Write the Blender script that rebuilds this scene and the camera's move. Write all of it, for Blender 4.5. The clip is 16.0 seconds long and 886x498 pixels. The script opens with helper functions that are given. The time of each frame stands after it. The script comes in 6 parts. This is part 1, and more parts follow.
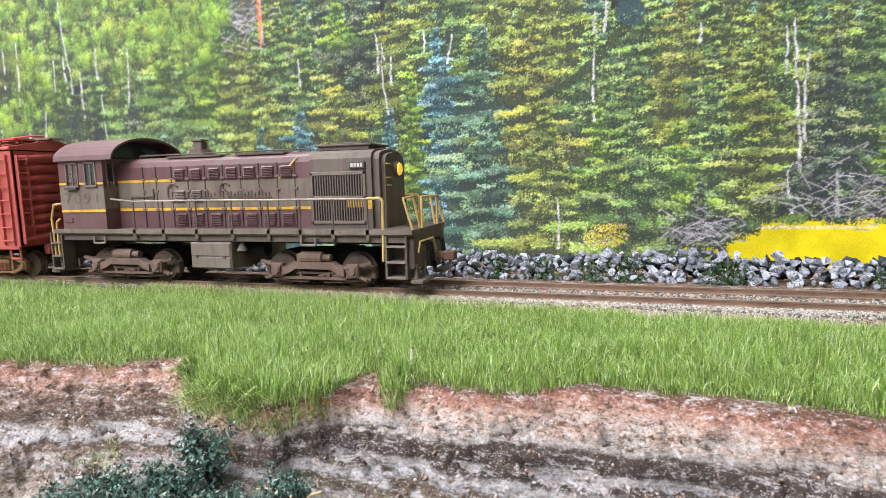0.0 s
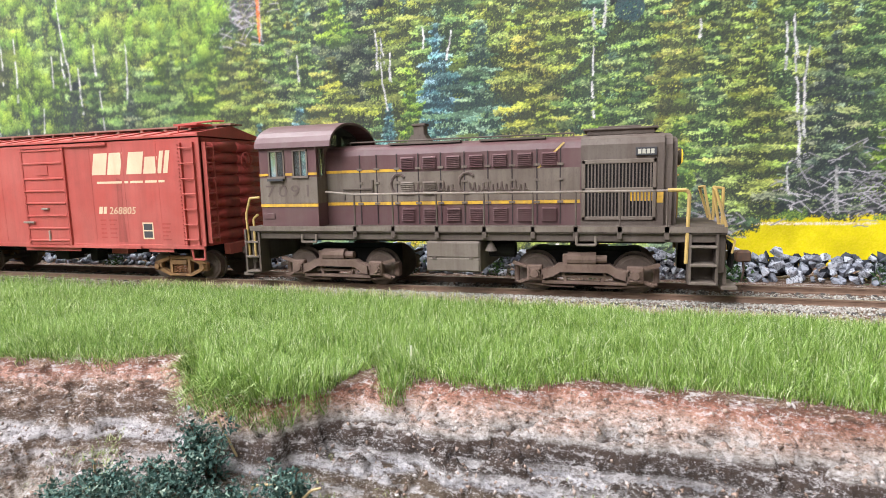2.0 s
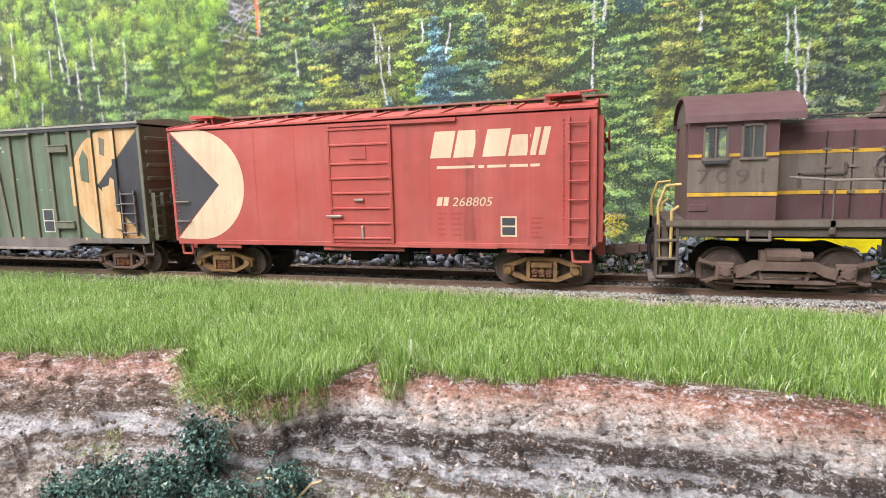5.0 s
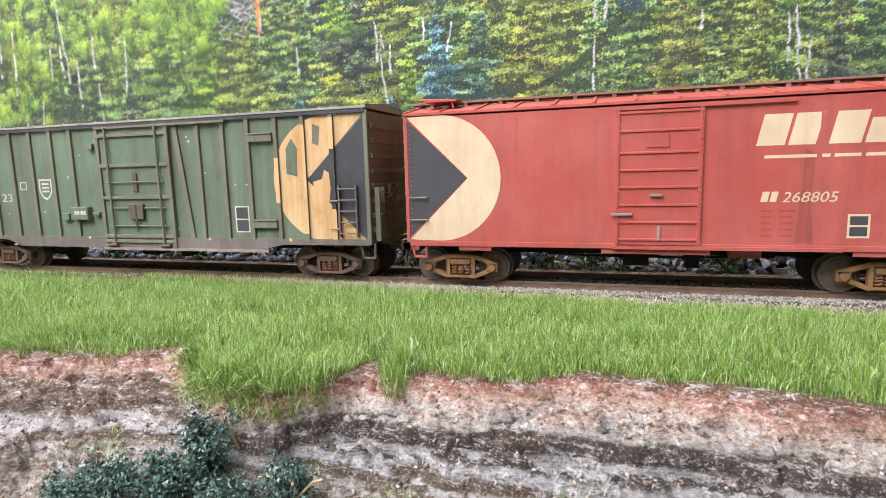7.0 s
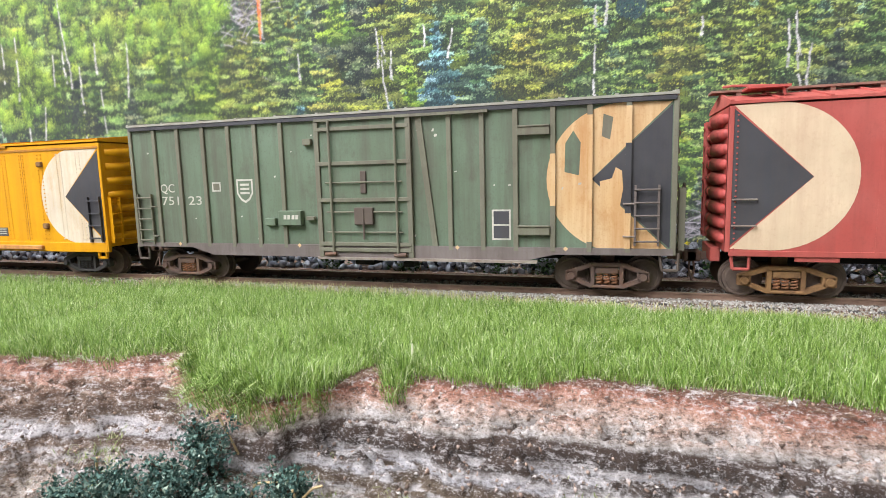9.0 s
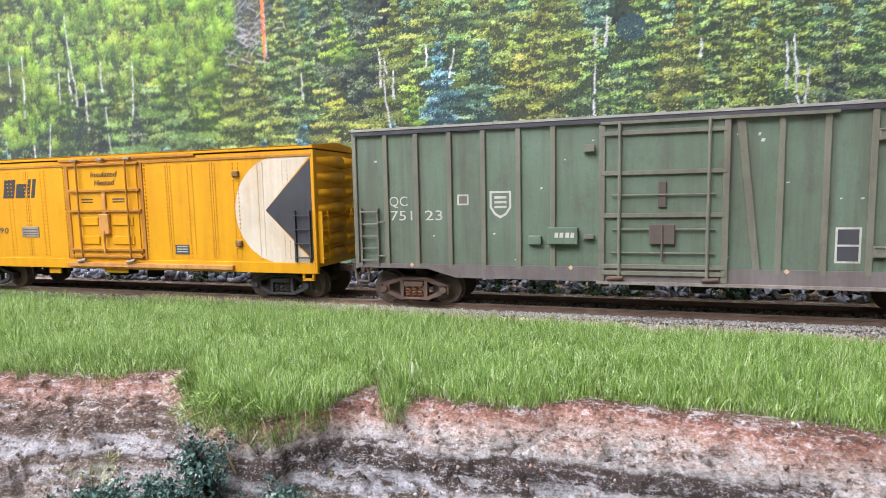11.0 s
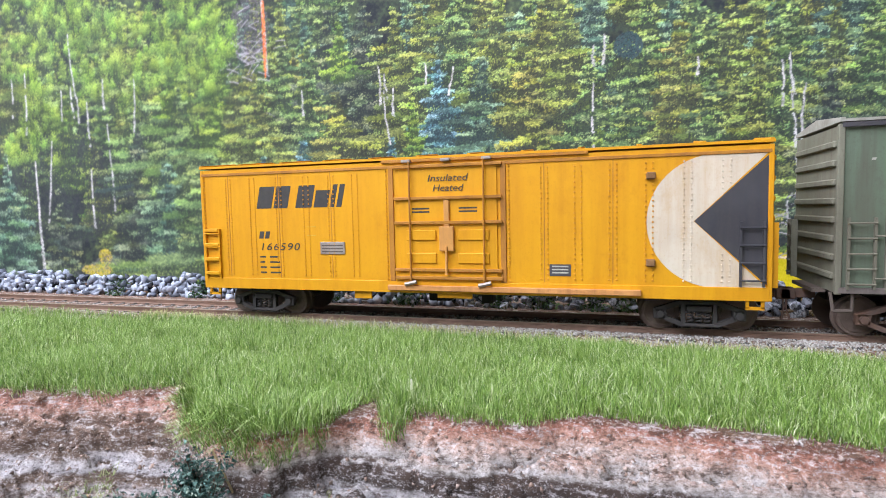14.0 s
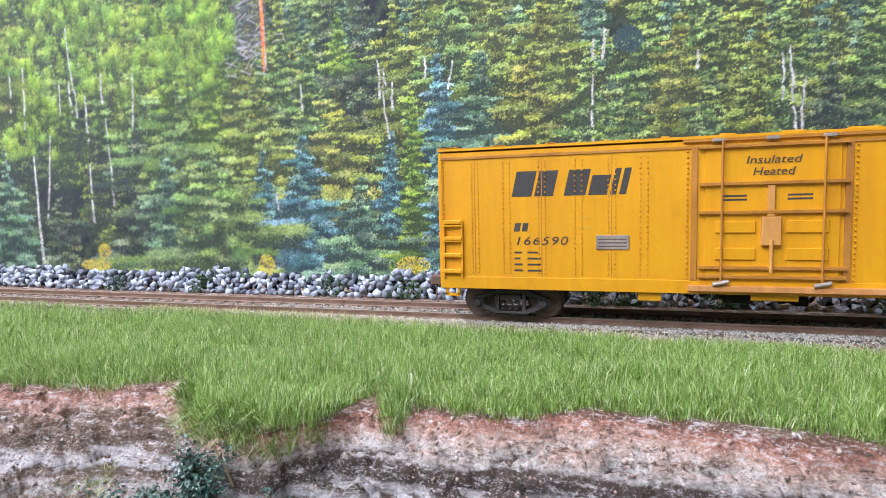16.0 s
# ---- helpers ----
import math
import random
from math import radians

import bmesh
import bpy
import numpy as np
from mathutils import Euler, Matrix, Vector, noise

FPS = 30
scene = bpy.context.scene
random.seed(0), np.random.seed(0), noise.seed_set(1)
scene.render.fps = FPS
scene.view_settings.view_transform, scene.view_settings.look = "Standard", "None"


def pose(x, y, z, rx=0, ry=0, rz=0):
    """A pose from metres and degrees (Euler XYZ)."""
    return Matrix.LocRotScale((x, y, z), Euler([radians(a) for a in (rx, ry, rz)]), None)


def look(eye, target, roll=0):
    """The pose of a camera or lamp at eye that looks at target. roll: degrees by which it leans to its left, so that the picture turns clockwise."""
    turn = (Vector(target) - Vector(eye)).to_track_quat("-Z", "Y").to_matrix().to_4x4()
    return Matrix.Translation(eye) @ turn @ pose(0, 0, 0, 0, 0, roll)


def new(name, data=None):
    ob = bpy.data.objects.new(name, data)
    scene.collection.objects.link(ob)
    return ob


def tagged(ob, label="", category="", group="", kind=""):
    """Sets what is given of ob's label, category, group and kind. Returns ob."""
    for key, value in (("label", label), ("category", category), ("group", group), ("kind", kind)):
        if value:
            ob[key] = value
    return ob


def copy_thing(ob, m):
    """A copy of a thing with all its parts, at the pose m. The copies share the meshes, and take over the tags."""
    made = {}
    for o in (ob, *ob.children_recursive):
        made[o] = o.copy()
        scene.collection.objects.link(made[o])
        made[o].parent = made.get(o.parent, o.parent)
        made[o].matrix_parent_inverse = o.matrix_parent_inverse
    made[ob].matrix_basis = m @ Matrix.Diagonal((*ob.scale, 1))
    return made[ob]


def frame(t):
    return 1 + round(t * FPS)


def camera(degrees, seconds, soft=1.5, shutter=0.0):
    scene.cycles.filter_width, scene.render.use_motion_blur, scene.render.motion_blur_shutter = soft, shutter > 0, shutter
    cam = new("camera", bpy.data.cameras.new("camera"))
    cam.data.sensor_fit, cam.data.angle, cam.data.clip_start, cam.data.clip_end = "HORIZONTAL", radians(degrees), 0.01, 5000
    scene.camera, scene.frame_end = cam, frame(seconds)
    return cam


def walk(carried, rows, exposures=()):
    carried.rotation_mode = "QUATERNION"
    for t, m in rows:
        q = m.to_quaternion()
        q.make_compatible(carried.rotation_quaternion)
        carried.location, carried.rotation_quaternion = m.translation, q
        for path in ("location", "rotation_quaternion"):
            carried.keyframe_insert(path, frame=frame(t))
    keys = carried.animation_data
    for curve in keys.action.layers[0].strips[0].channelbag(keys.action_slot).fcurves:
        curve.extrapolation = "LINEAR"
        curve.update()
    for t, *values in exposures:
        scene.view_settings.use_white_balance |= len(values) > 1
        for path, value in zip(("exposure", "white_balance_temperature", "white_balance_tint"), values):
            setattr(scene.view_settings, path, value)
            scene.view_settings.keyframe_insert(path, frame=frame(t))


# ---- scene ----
# A model railway in HO scale (1:87). Lengths below are millimetres; MM turns them into metres.
# x runs along the track, y away from the camera, z = 0 is the top of the rails.
MM = 0.001
EYE = (0.0, -180.8 * MM, 35.2 * MM)

# ---- camera ----
CAMERA_TURNS = [  # seconds, heading, pitch, roll
    (0.0, -17.27, -6.95, -1.42), (0.5, -17.28, -7.02, -1.41), (1.0, -17.25, -7.12, -1.40),
    (1.5, -17.23, -7.21, -1.42), (2.0, -17.21, -7.31, -1.45), (2.5, -17.18, -7.41, -1.48),
    (3.0, -17.17, -7.52, -1.50), (3.5, -17.14, -7.64, -1.51), (4.0, -17.14, -7.73, -1.53),
    (6.5, -17.29, -8.07, -1.56), (7.0, -17.29, -8.05, -1.56), (7.5, -17.32, -8.01, -1.56),
    (8.0, -17.35, -7.87, -1.55), (8.5, -17.34, -7.71, -1.54), (9.0, -17.34, -7.49, -1.50),
    (11.5, -17.39, -5.11, -1.14), (12.0, -17.38, -4.59, -1.11), (12.5, -17.34, -4.18, -1.10),
    (13.0, -17.32, -3.97, -1.12)]
CAMERA_TURNS += [
    (13.5, -17.31, -3.93, -1.15), (14.0, -17.28, -4.03, -1.19), (14.5, -17.26, -4.21, -1.22),
    (15.0, -17.25, -4.34, -1.24), (15.5, -17.25, -4.49, -1.25), (16.0, -17.24, -4.61, -1.27)]


def aim(heading, pitch, roll):
    h, p = radians(heading), radians(pitch)
    way = Vector((math.sin(h) * math.cos(p), math.cos(h) * math.cos(p), math.sin(p)))
    return look(EYE, Vector(EYE) + way, roll)


cam = camera(76.1, 16.0, soft=0.8)
cam.data.dof.use_dof, cam.data.dof.focus_distance, cam.data.dof.aperture_fstop = True, 0.2, 75.0
walk(cam, [(t, aim(h, p, r)) for t, h, p, r in CAMERA_TURNS], exposures=[(0.0, 0.11, 6450, 15), (9.0, 0.08, 6450, 15), (12.0, 0.0, 5950, 19), (16.0, -0.03, 5950, 19)])

# ---- light: two ceiling panels of the train room and a tube above the layout's front ----
world = bpy.data.worlds.new("world")
scene.world = world
world.use_nodes = True
world.node_tree.nodes["Background"].inputs["Color"].default_value = (0.9, 0.95, 1.0, 1)
world.node_tree.nodes["Background"].inputs["Strength"].default_value = 0.4


def area_lamp(name, eye, target, sx, sy, watts, colour):
    data = bpy.data.lights.new(name, "AREA")
    data.shape, data.size, data.size_y, data.energy, data.color = "RECTANGLE", sx, sy, watts, colour
    ob = new(name, data)
    ob.matrix_world = look(eye, target)
    return ob


area_lamp("ceiling_panel_lamp", (-0.68, -0.85, 1.04), (-0.15, -0.02, 0.0), 1.4, 0.9, 41.0, (0.9, 0.965, 1.0))
area_lamp("layout_tube_lamp", (-0.36, -0.07, 0.6), (-0.28, -0.03, 0.0), 1.4, 0.14, 14.5, (0.94, 0.98, 1.0))


# ---- materials ----
def nodes_of(name, rough=0.6, metal=0.0, spec=0.4):
    m = bpy.data.materials.new(name)
    m.use_nodes = True
    nt = m.node_tree
    b = nt.nodes["Principled BSDF"]
    b.inputs["Roughness"].default_value = rough
    b.inputs["Metallic"].default_value = metal
    b.inputs["Specular IOR Level"].default_value = spec
    return m, nt, b


def noise_tex(nt, scale, stretch=(1, 1, 1), detail=4.0, rough=0.6, coord="Object"):
    tc = nt.nodes.new("ShaderNodeTexCoord")
    mp = nt.nodes.new("ShaderNodeMapping")
    mp.inputs["Scale"].default_value = stretch
    n = nt.nodes.new("ShaderNodeTexNoise")
    n.inputs["Scale"].default_value, n.inputs["Detail"].default_value, n.inputs["Roughness"].default_value = scale, detail, rough
    nt.links.new(tc.outputs[coord], mp.inputs["Vector"])
    nt.links.new(mp.outputs["Vector"], n.inputs["Vector"])
    return n.outputs["Fac"]


def ramp(nt, fac, stops, mode="LINEAR"):
    r = nt.nodes.new("ShaderNodeValToRGB")
    r.color_ramp.interpolation = mode
    el = r.color_ramp.elements
    while len(el) < len(stops):
        el.new(0.5)
    for e, (pos, col) in zip(el, stops):
        e.position, e.color = pos, (*col, 1) if len(col) == 3 else col
    nt.links.new(fac, r.inputs["Fac"])
    return r.outputs["Color"]


def mix(nt, fac, a, b, mode="MIX"):
    m = nt.nodes.new("ShaderNodeMix")
    m.data_type, m.blend_type = "RGBA", mode
    for sock, val in ((m.inputs["Factor"], fac), (m.inputs["A"], a), (m.inputs["B"], b)):
        if isinstance(val, bpy.types.NodeSocket):
            nt.links.new(val, sock)
        elif isinstance(val, (int, float)):
            sock.default_value = val
        else:
            sock.default_value = (*val, 1)
    return m.outputs["Result"]


def bump(nt, b, fac, strength=0.4, dist=0.0002):
    n = nt.nodes.new("ShaderNodeBump")
    n.inputs["Strength"].default_value, n.inputs["Distance"].default_value = strength, dist
    nt.links.new(fac, n.inputs["Height"])
    nt.links.new(n.outputs["Normal"], b.inputs["Normal"])


def fewer(nt, fac, lo, hi):
    """1 below lo, 0 above hi."""
    return ramp(nt, fac, [(lo, (1, 1, 1)), (hi, (0, 0, 0))])


def grey(nt, fac, lo, hi):
    return ramp(nt, fac, [(lo, (0, 0, 0)), (hi, (1, 1, 1))])


def paint(name, col, dirt, amount=0.5, rough=0.55, fade=None, streak=1.0, metal=0.0):
    """Model paint with weathering: vertical streaks of dirt, cloudy fading and fine speckle."""
    m, nt, b = nodes_of(name, rough, metal, 0.3)
    fade = fade or tuple(min(1, c * 1.25 + 0.02) for c in col)
    base = mix(nt, grey(nt, noise_tex(nt, 45, (1, 1, 1), 3), 0.35, 0.7), col, fade)
    broad = noise_tex(nt, 70, (1, 1, 0.05 + 0.95 * (1 - streak)), 6, 0.7)
    base = mix(nt, mix(nt, 0.8 * amount, (0, 0, 0), grey(nt, broad, 0.5, 0.68)), base, tuple(0.5 * (c + d) for c, d in zip(col, dirt)))
    cloud = noise_tex(nt, 190, (1, 1, 0.6), 7, 0.75)
    base = mix(nt, mix(nt, 0.7 * amount, (0, 0, 0), grey(nt, cloud, 0.52, 0.7)), base, dirt)
    streaks = noise_tex(nt, 260, (1, 1, 0.07 + 0.93 * (1 - streak)), 5, 0.65)
    s = mix(nt, amount, (0, 0, 0), grey(nt, streaks, 0.44, 0.74))
    base = mix(nt, s, base, dirt)
    speck = noise_tex(nt, 1500, (1, 1, 1), 2)
    base = mix(nt, mix(nt, 0.5 * amount, (0, 0, 0), grey(nt, speck, 0.55, 0.75)), base, dirt)
    nt.links.new(base, b.inputs["Base Color"])
    bump(nt, b, speck, 0.15, 0.0001)
    return m


def islands(name, stops, rough=0.6, spec=0.3, grain=0.25, scale=900):
    """A material whose colour changes from piece to piece, with fine mottling."""
    m, nt, b = nodes_of(name, rough, 0.0, spec)
    g = nt.nodes.new("ShaderNodeNewGeometry")
    col = ramp(nt, g.outputs["Random Per Island"], stops)
    n = noise_tex(nt, scale, (1, 1, 1), 3)
    col = mix(nt, grain, col, mix(nt, grey(nt, n, 0.3, 0.7), (0.25, 0.25, 0.25), (1, 1, 1)), "OVERLAY")
    nt.links.new(col, b.inputs["Base Color"])
    return m


def objects_mat(name, stops, rough=0.85, scale=700, low=0.3, high=0.75, dark=(0.1, 0.1, 0.1), bumpy=0.6):
    """A material whose colour changes from object to object, with stains and relief."""
    m, nt, b = nodes_of(name, rough, 0.0, 0.25)
    o = nt.nodes.new("ShaderNodeObjectInfo")
    col = ramp(nt, o.outputs["Random"], stops)
    n = noise_tex(nt, scale, (1, 1, 1), 5, 0.7)
    col = mix(nt, fewer(nt, n, low, high), col, dark)
    nt.links.new(col, b.inputs["Base Color"])
    bump(nt, b, n, bumpy, 0.0003)
    return m


def plain(name, col, rough=0.6, metal=0.0, vary=0.3, scale=400, spec=0.3):
    m, nt, b = nodes_of(name, rough, metal, spec)
    n = noise_tex(nt, scale, (1, 1, 1), 4)
    nt.links.new(mix(nt, grey(nt, n, 0.35, 0.7), col, tuple(c * (1 - vary) for c in col)), b.inputs["Base Color"])
    bump(nt, b, n, 0.15, 0.0001)
    return m


# ---- building helpers ----
def part(name, bm, material, parent=None, label="", loc=(0, 0, 0), smooth=False):
    """Links a bmesh drawn in millimetres as one mesh object under a thing or a part."""
    bmesh.ops.scale(bm, vec=(MM, MM, MM), verts=bm.verts)
    bmesh.ops.recalc_face_normals(bm, faces=bm.faces)
    me = bpy.data.meshes.new(name)
    bm.to_mesh(me)
    bm.free()
    return mesh_part(name, me, material, parent, label, loc, smooth)


def mesh_part(name, me, material, parent=None, label="", loc=(0, 0, 0), smooth=False):
    ob = new(name, me)
    for m in material if isinstance(material, (list, tuple)) else [material]:
        if len(me.materials) < 12 and m.name not in me.materials:
            me.materials.append(m)
    if smooth:
        for p in me.polygons:
            p.use_smooth = True
    ob.parent = parent
    ob.location = [v * MM for v in loc]
    return tagged(ob, label) if label else ob


def tri_mesh(name, verts, faces, slots=None):
    """A mesh from arrays in millimetres."""
    me = bpy.data.meshes.new(name)
    verts, faces = np.asarray(verts, dtype=np.float32) * MM, np.asarray(faces, dtype=np.int32)
    k = faces.shape[1]
    me.vertices.add(len(verts))
    me.vertices.foreach_set("co", verts.ravel())
    me.loops.add(faces.size)
    me.loops.foreach_set("vertex_index", faces.ravel())
    me.polygons.add(len(faces))
    me.polygons.foreach_set("loop_start", np.arange(0, faces.size, k, dtype=np.int32))
    if slots is not None:
        me.polygons.foreach_set("material_index", np.asarray(slots, dtype=np.int32))
    me.update(calc_edges=True)
    return me


def box(bm, x0, x1, y0, y1, z0, z1, bevel=0.0):
    vs = [bm.verts.new((x, y, z)) for x in (x0, x1) for y in (y0, y1) for z in (z0, z1)]
    fs = [bm.faces.new([vs[i] for i in q]) for q in
          ((0, 1, 3, 2), (4, 6, 7, 5), (0, 4, 5, 1), (2, 3, 7, 6), (0, 2, 6, 4), (1, 5, 7, 3))]
    if bevel:
        es = list({e for f in fs for e in f.edges})
        bmesh.ops.bevel(bm, geom=es, offset=bevel, segments=1, affect="EDGES")
    return bm


def boxes(*args, bevel=0.0):
    bm = bmesh.new()
    for a in args:
        box(bm, *a, bevel=bevel)
    return bm


def rod(bm, p0, p1, r, n=6, r1=None):
    p0, p1 = Vector(p0), Vector(p1)
    d = p1 - p0
    if d.length < 1e-6:
        return bm
    m = Matrix.Translation((p0 + p1) / 2) @ d.to_track_quat("Z", "Y").to_matrix().to_4x4()
    bmesh.ops.create_cone(bm, cap_ends=True, segments=n, radius1=r, radius2=r if r1 is None else r1, depth=d.length, matrix=m)
    return bm


def wire(bm, pts, r, n=6):
    for a, b in zip(pts, pts[1:]):
        rod(bm, a, b, r, n)
    return bm


def bar(bm, p0, p1, thick, y0, y1):
    """A straight bar in the xz plane between two points, between depths y0 and y1."""
    a, b = Vector((p0[0], p0[1])), Vector((p1[0], p1[1]))
    d = (b - a).normalized()
    s = Vector((-d.y, d.x)) * thick / 2
    return prism(bm, [a - s, b - s, b + s, a + s], y0, y1)


def prism(bm, outline, y0, y1):
    """An outline in the xz plane pulled from depth y0 to y1."""
    f = [bm.verts.new((p[0], y0, p[1])) for p in outline]
    k = [bm.verts.new((p[0], y1, p[1])) for p in outline]
    n = len(f)
    bm.faces.new(f)
    bm.faces.new(list(reversed(k)))
    for i in range(n):
        bm.faces.new((f[i], k[i], k[(i + 1) % n], f[(i + 1) % n]))
    return bm


def prism_x(bm, outline, x0, x1):
    """An outline in the yz plane pulled from x0 to x1."""
    f = [bm.verts.new((x0, p[0], p[1])) for p in outline]
    k = [bm.verts.new((x1, p[0], p[1])) for p in outline]
    n = len(f)
    bm.faces.new(list(reversed(f)))
    bm.faces.new(k)
    for i in range(n):
        bm.faces.new((f[i], f[(i + 1) % n], k[(i + 1) % n], k[i]))
    return bm


def empty(name, loc=(0, 0, 0), parent=None):
    ob = new(name)
    ob.empty_display_size = 0.01
    ob.parent = parent
    ob.location = [v * MM for v in loc]
    return ob


def value_noise(x, y, cell, seed):
    """Smooth noise between -1 and 1 on arrays of places."""
    grid = np.random.default_rng(seed).uniform(-1, 1, (128, 128))
    u, v = np.asarray(x) / cell + 1000.0, np.asarray(y) / cell + 1000.0
    i, j = np.floor(u).astype(int), np.floor(v).astype(int)
    a, b = u - i, v - j
    a, b = a * a * (3 - 2 * a), b * b * (3 - 2 * b)
    g = lambda p, q: grid[p % 128, q % 128]
    return (g(i, j) * (1 - a) + g(i + 1, j) * a) * (1 - b) + (g(i, j + 1) * (1 - a) + g(i + 1, j + 1) * a) * b


# ---- the room round the layout ----
mat_wall = plain("room_wall_paint", (0.75, 0.74, 0.71), 0.8, vary=0.05, scale=5)
mat_floor = plain("room_floor_carpet", (0.25, 0.23, 0.21), 0.95, vary=0.3, scale=60)
for name, b in (("wall_north", (-1500, 1500, 300, 400, -900, 1100)), ("wall_south", (-1500, 1500, -1900, -1800, -900, 1100)),
                ("wall_west", (-1600, -1500, -1900, 400, -900, 1100)), ("wall_east", (1500, 1600, -1900, 400, -900, 1100))):
    tagged(part(name, boxes(b), mat_wall), "plain off-white wall of the train room", "wall", kind="structure")
tagged(part("floor", boxes((-1600, 1600, -1900, 400, -1000, -900)), mat_floor), "plain grey carpet floor of the room", "floor", kind="structure")
tagged(part("ceiling", boxes((-1600, 1600, -1900, 400, 1100, 1200)), mat_wall), "plain white ceiling of the room", "ceiling", kind="structure")

# a plain table carries the layout
mat_ply = plain("plain_plywood", (0.45, 0.33, 0.2), 0.7, vary=0.25, scale=30)
table = tagged(empty("layout_table", (0, -80, -900)), "plain plywood table that carries the layout", "table")
part("tabletop", boxes((-900, 900, -180, 168, 855, 875), bevel=1.0), mat_ply, table)
for tx in (-860, 860):
    for ty in (-150, 140):
        part("leg", boxes((tx - 22, tx + 22, ty - 22, ty + 22, 0, 855), bevel=1.0), mat_ply, table)

# ---- the ground of the layout ----
EDGE_X = [-900, -200, -135, -120, -108, -97, -95, -90, -85, -79, -68.5, -62, -55.5, -53, -51.5, -50.5, -49.2, -47.5, -43.5, -40.5, -38.5, -36.8, -29, -18.7, -9, -3.7, 11, 20, 29, 36.5, 41, 80, 900]
EDGE_Y = [-95, -93, -88.5, -87, -83, -75, -76, -84, -90, -97, -98.5, -99, -100.5, -96, -89, -80, -74.5, -76, -84, -87, -81, -78.5, -80.5, -79.5, -74.5, -72.5, -74, -73.2, -74, -76, -77.5, -80, -82]
SOD_X = [-900, -135, -108, -97, -88, -80, -70, -60, -53, -47, -40, -29, -9, 11, 40, 900]
SOD_Y = [-95, -88.5, -83, -76, -84, -91, -96, -96, -91, -81, -79, -80.5, -74.5, -74, -77.5, -82]
BROW_X = [-900, -135, -96, -50, -30, -9, 40, 900]
BROW_Y = [-94, -88, -77, -75, -79, -74.5, -77, -82]


def edge_line(x):
    """Where the grass ends and the eroded bank begins."""
    return np.interp(x, EDGE_X, EDGE_Y) + 0.8 * value_noise(x, x * 0, 5, 3) + 0.4 * value_noise(x, x * 0, 1.7, 4)


DROP_D = [-100, -1, 0, 2, 6, 11.5, 12.8, 14.2, 16, 20, 21.5, 30, 32, 60, 200]
DROP_H = [0, 0, 0.4, 1.7, 3.2, 5.0, 5.6, 9.8, 9.4, 10.4, 13, 14, 16, 18, 20]


def flakes(x, y, cell, seed):
    """Broken plates with sharp edges."""
    return np.tanh(5 * value_noise(x, y, cell, seed))


def ground_height(x, y):
    """The ground's height, and how far the place lies beyond the meadow's brow."""
    bare = np.interp(x, SOD_X, SOD_Y) + 1.2 * value_noise(x, y, 5, 18) - y
    d = np.interp(x, BROW_X, BROW_Y) + 1.8 * value_noise(x, y, 15, 7) + 0.8 * value_noise(x, y, 4, 15) - y
    drop = np.interp(d + 1.0 * value_noise(x, y, 6, 8), DROP_D, DROP_H) * np.clip((bare + 0.6 + 1.5 * value_noise(x, y, 3, 17)) / 7.0, 0, 1)
    rough = np.clip(bare / 2.5, 0, 1) * np.clip(0.35 + d / 14, 0.35, 1)
    z = -4.6 - drop + rough * (0.9 * value_noise(x, y, 9, 9) + 1.15 * flakes(x * 0.45, y * 1.2, 4.0, 10) + 0.85 * flakes(x * 0.6, y * 1.3, 1.9, 11)
                               + 0.5 * flakes(x * 0.8, y, 0.9, 14) + 0.4 * value_noise(x, y, 0.55, 16) - 0.4)
    z += 0.35 * value_noise(x, y, 12, 12) * np.clip((-22 - y) / 6, 0, 1)
    bed = np.interp(y, [-19, -15.5, -13.5, -9.8, -7.6, 7.4, 14, 20, 32], [0, 1.8, 2.6, 2.62, 2.4, 2.4, 2.3, 0.6, 0])
    z = np.where(y > -21, -4.6 + bed + 0.12 * value_noise(x, y, 1.1, 13), z)
    return z, d


def spaced(*runs):
    out = []
    for a, b, step in runs:
        out += list(np.arange(a, b, step))
    return np.array(out)


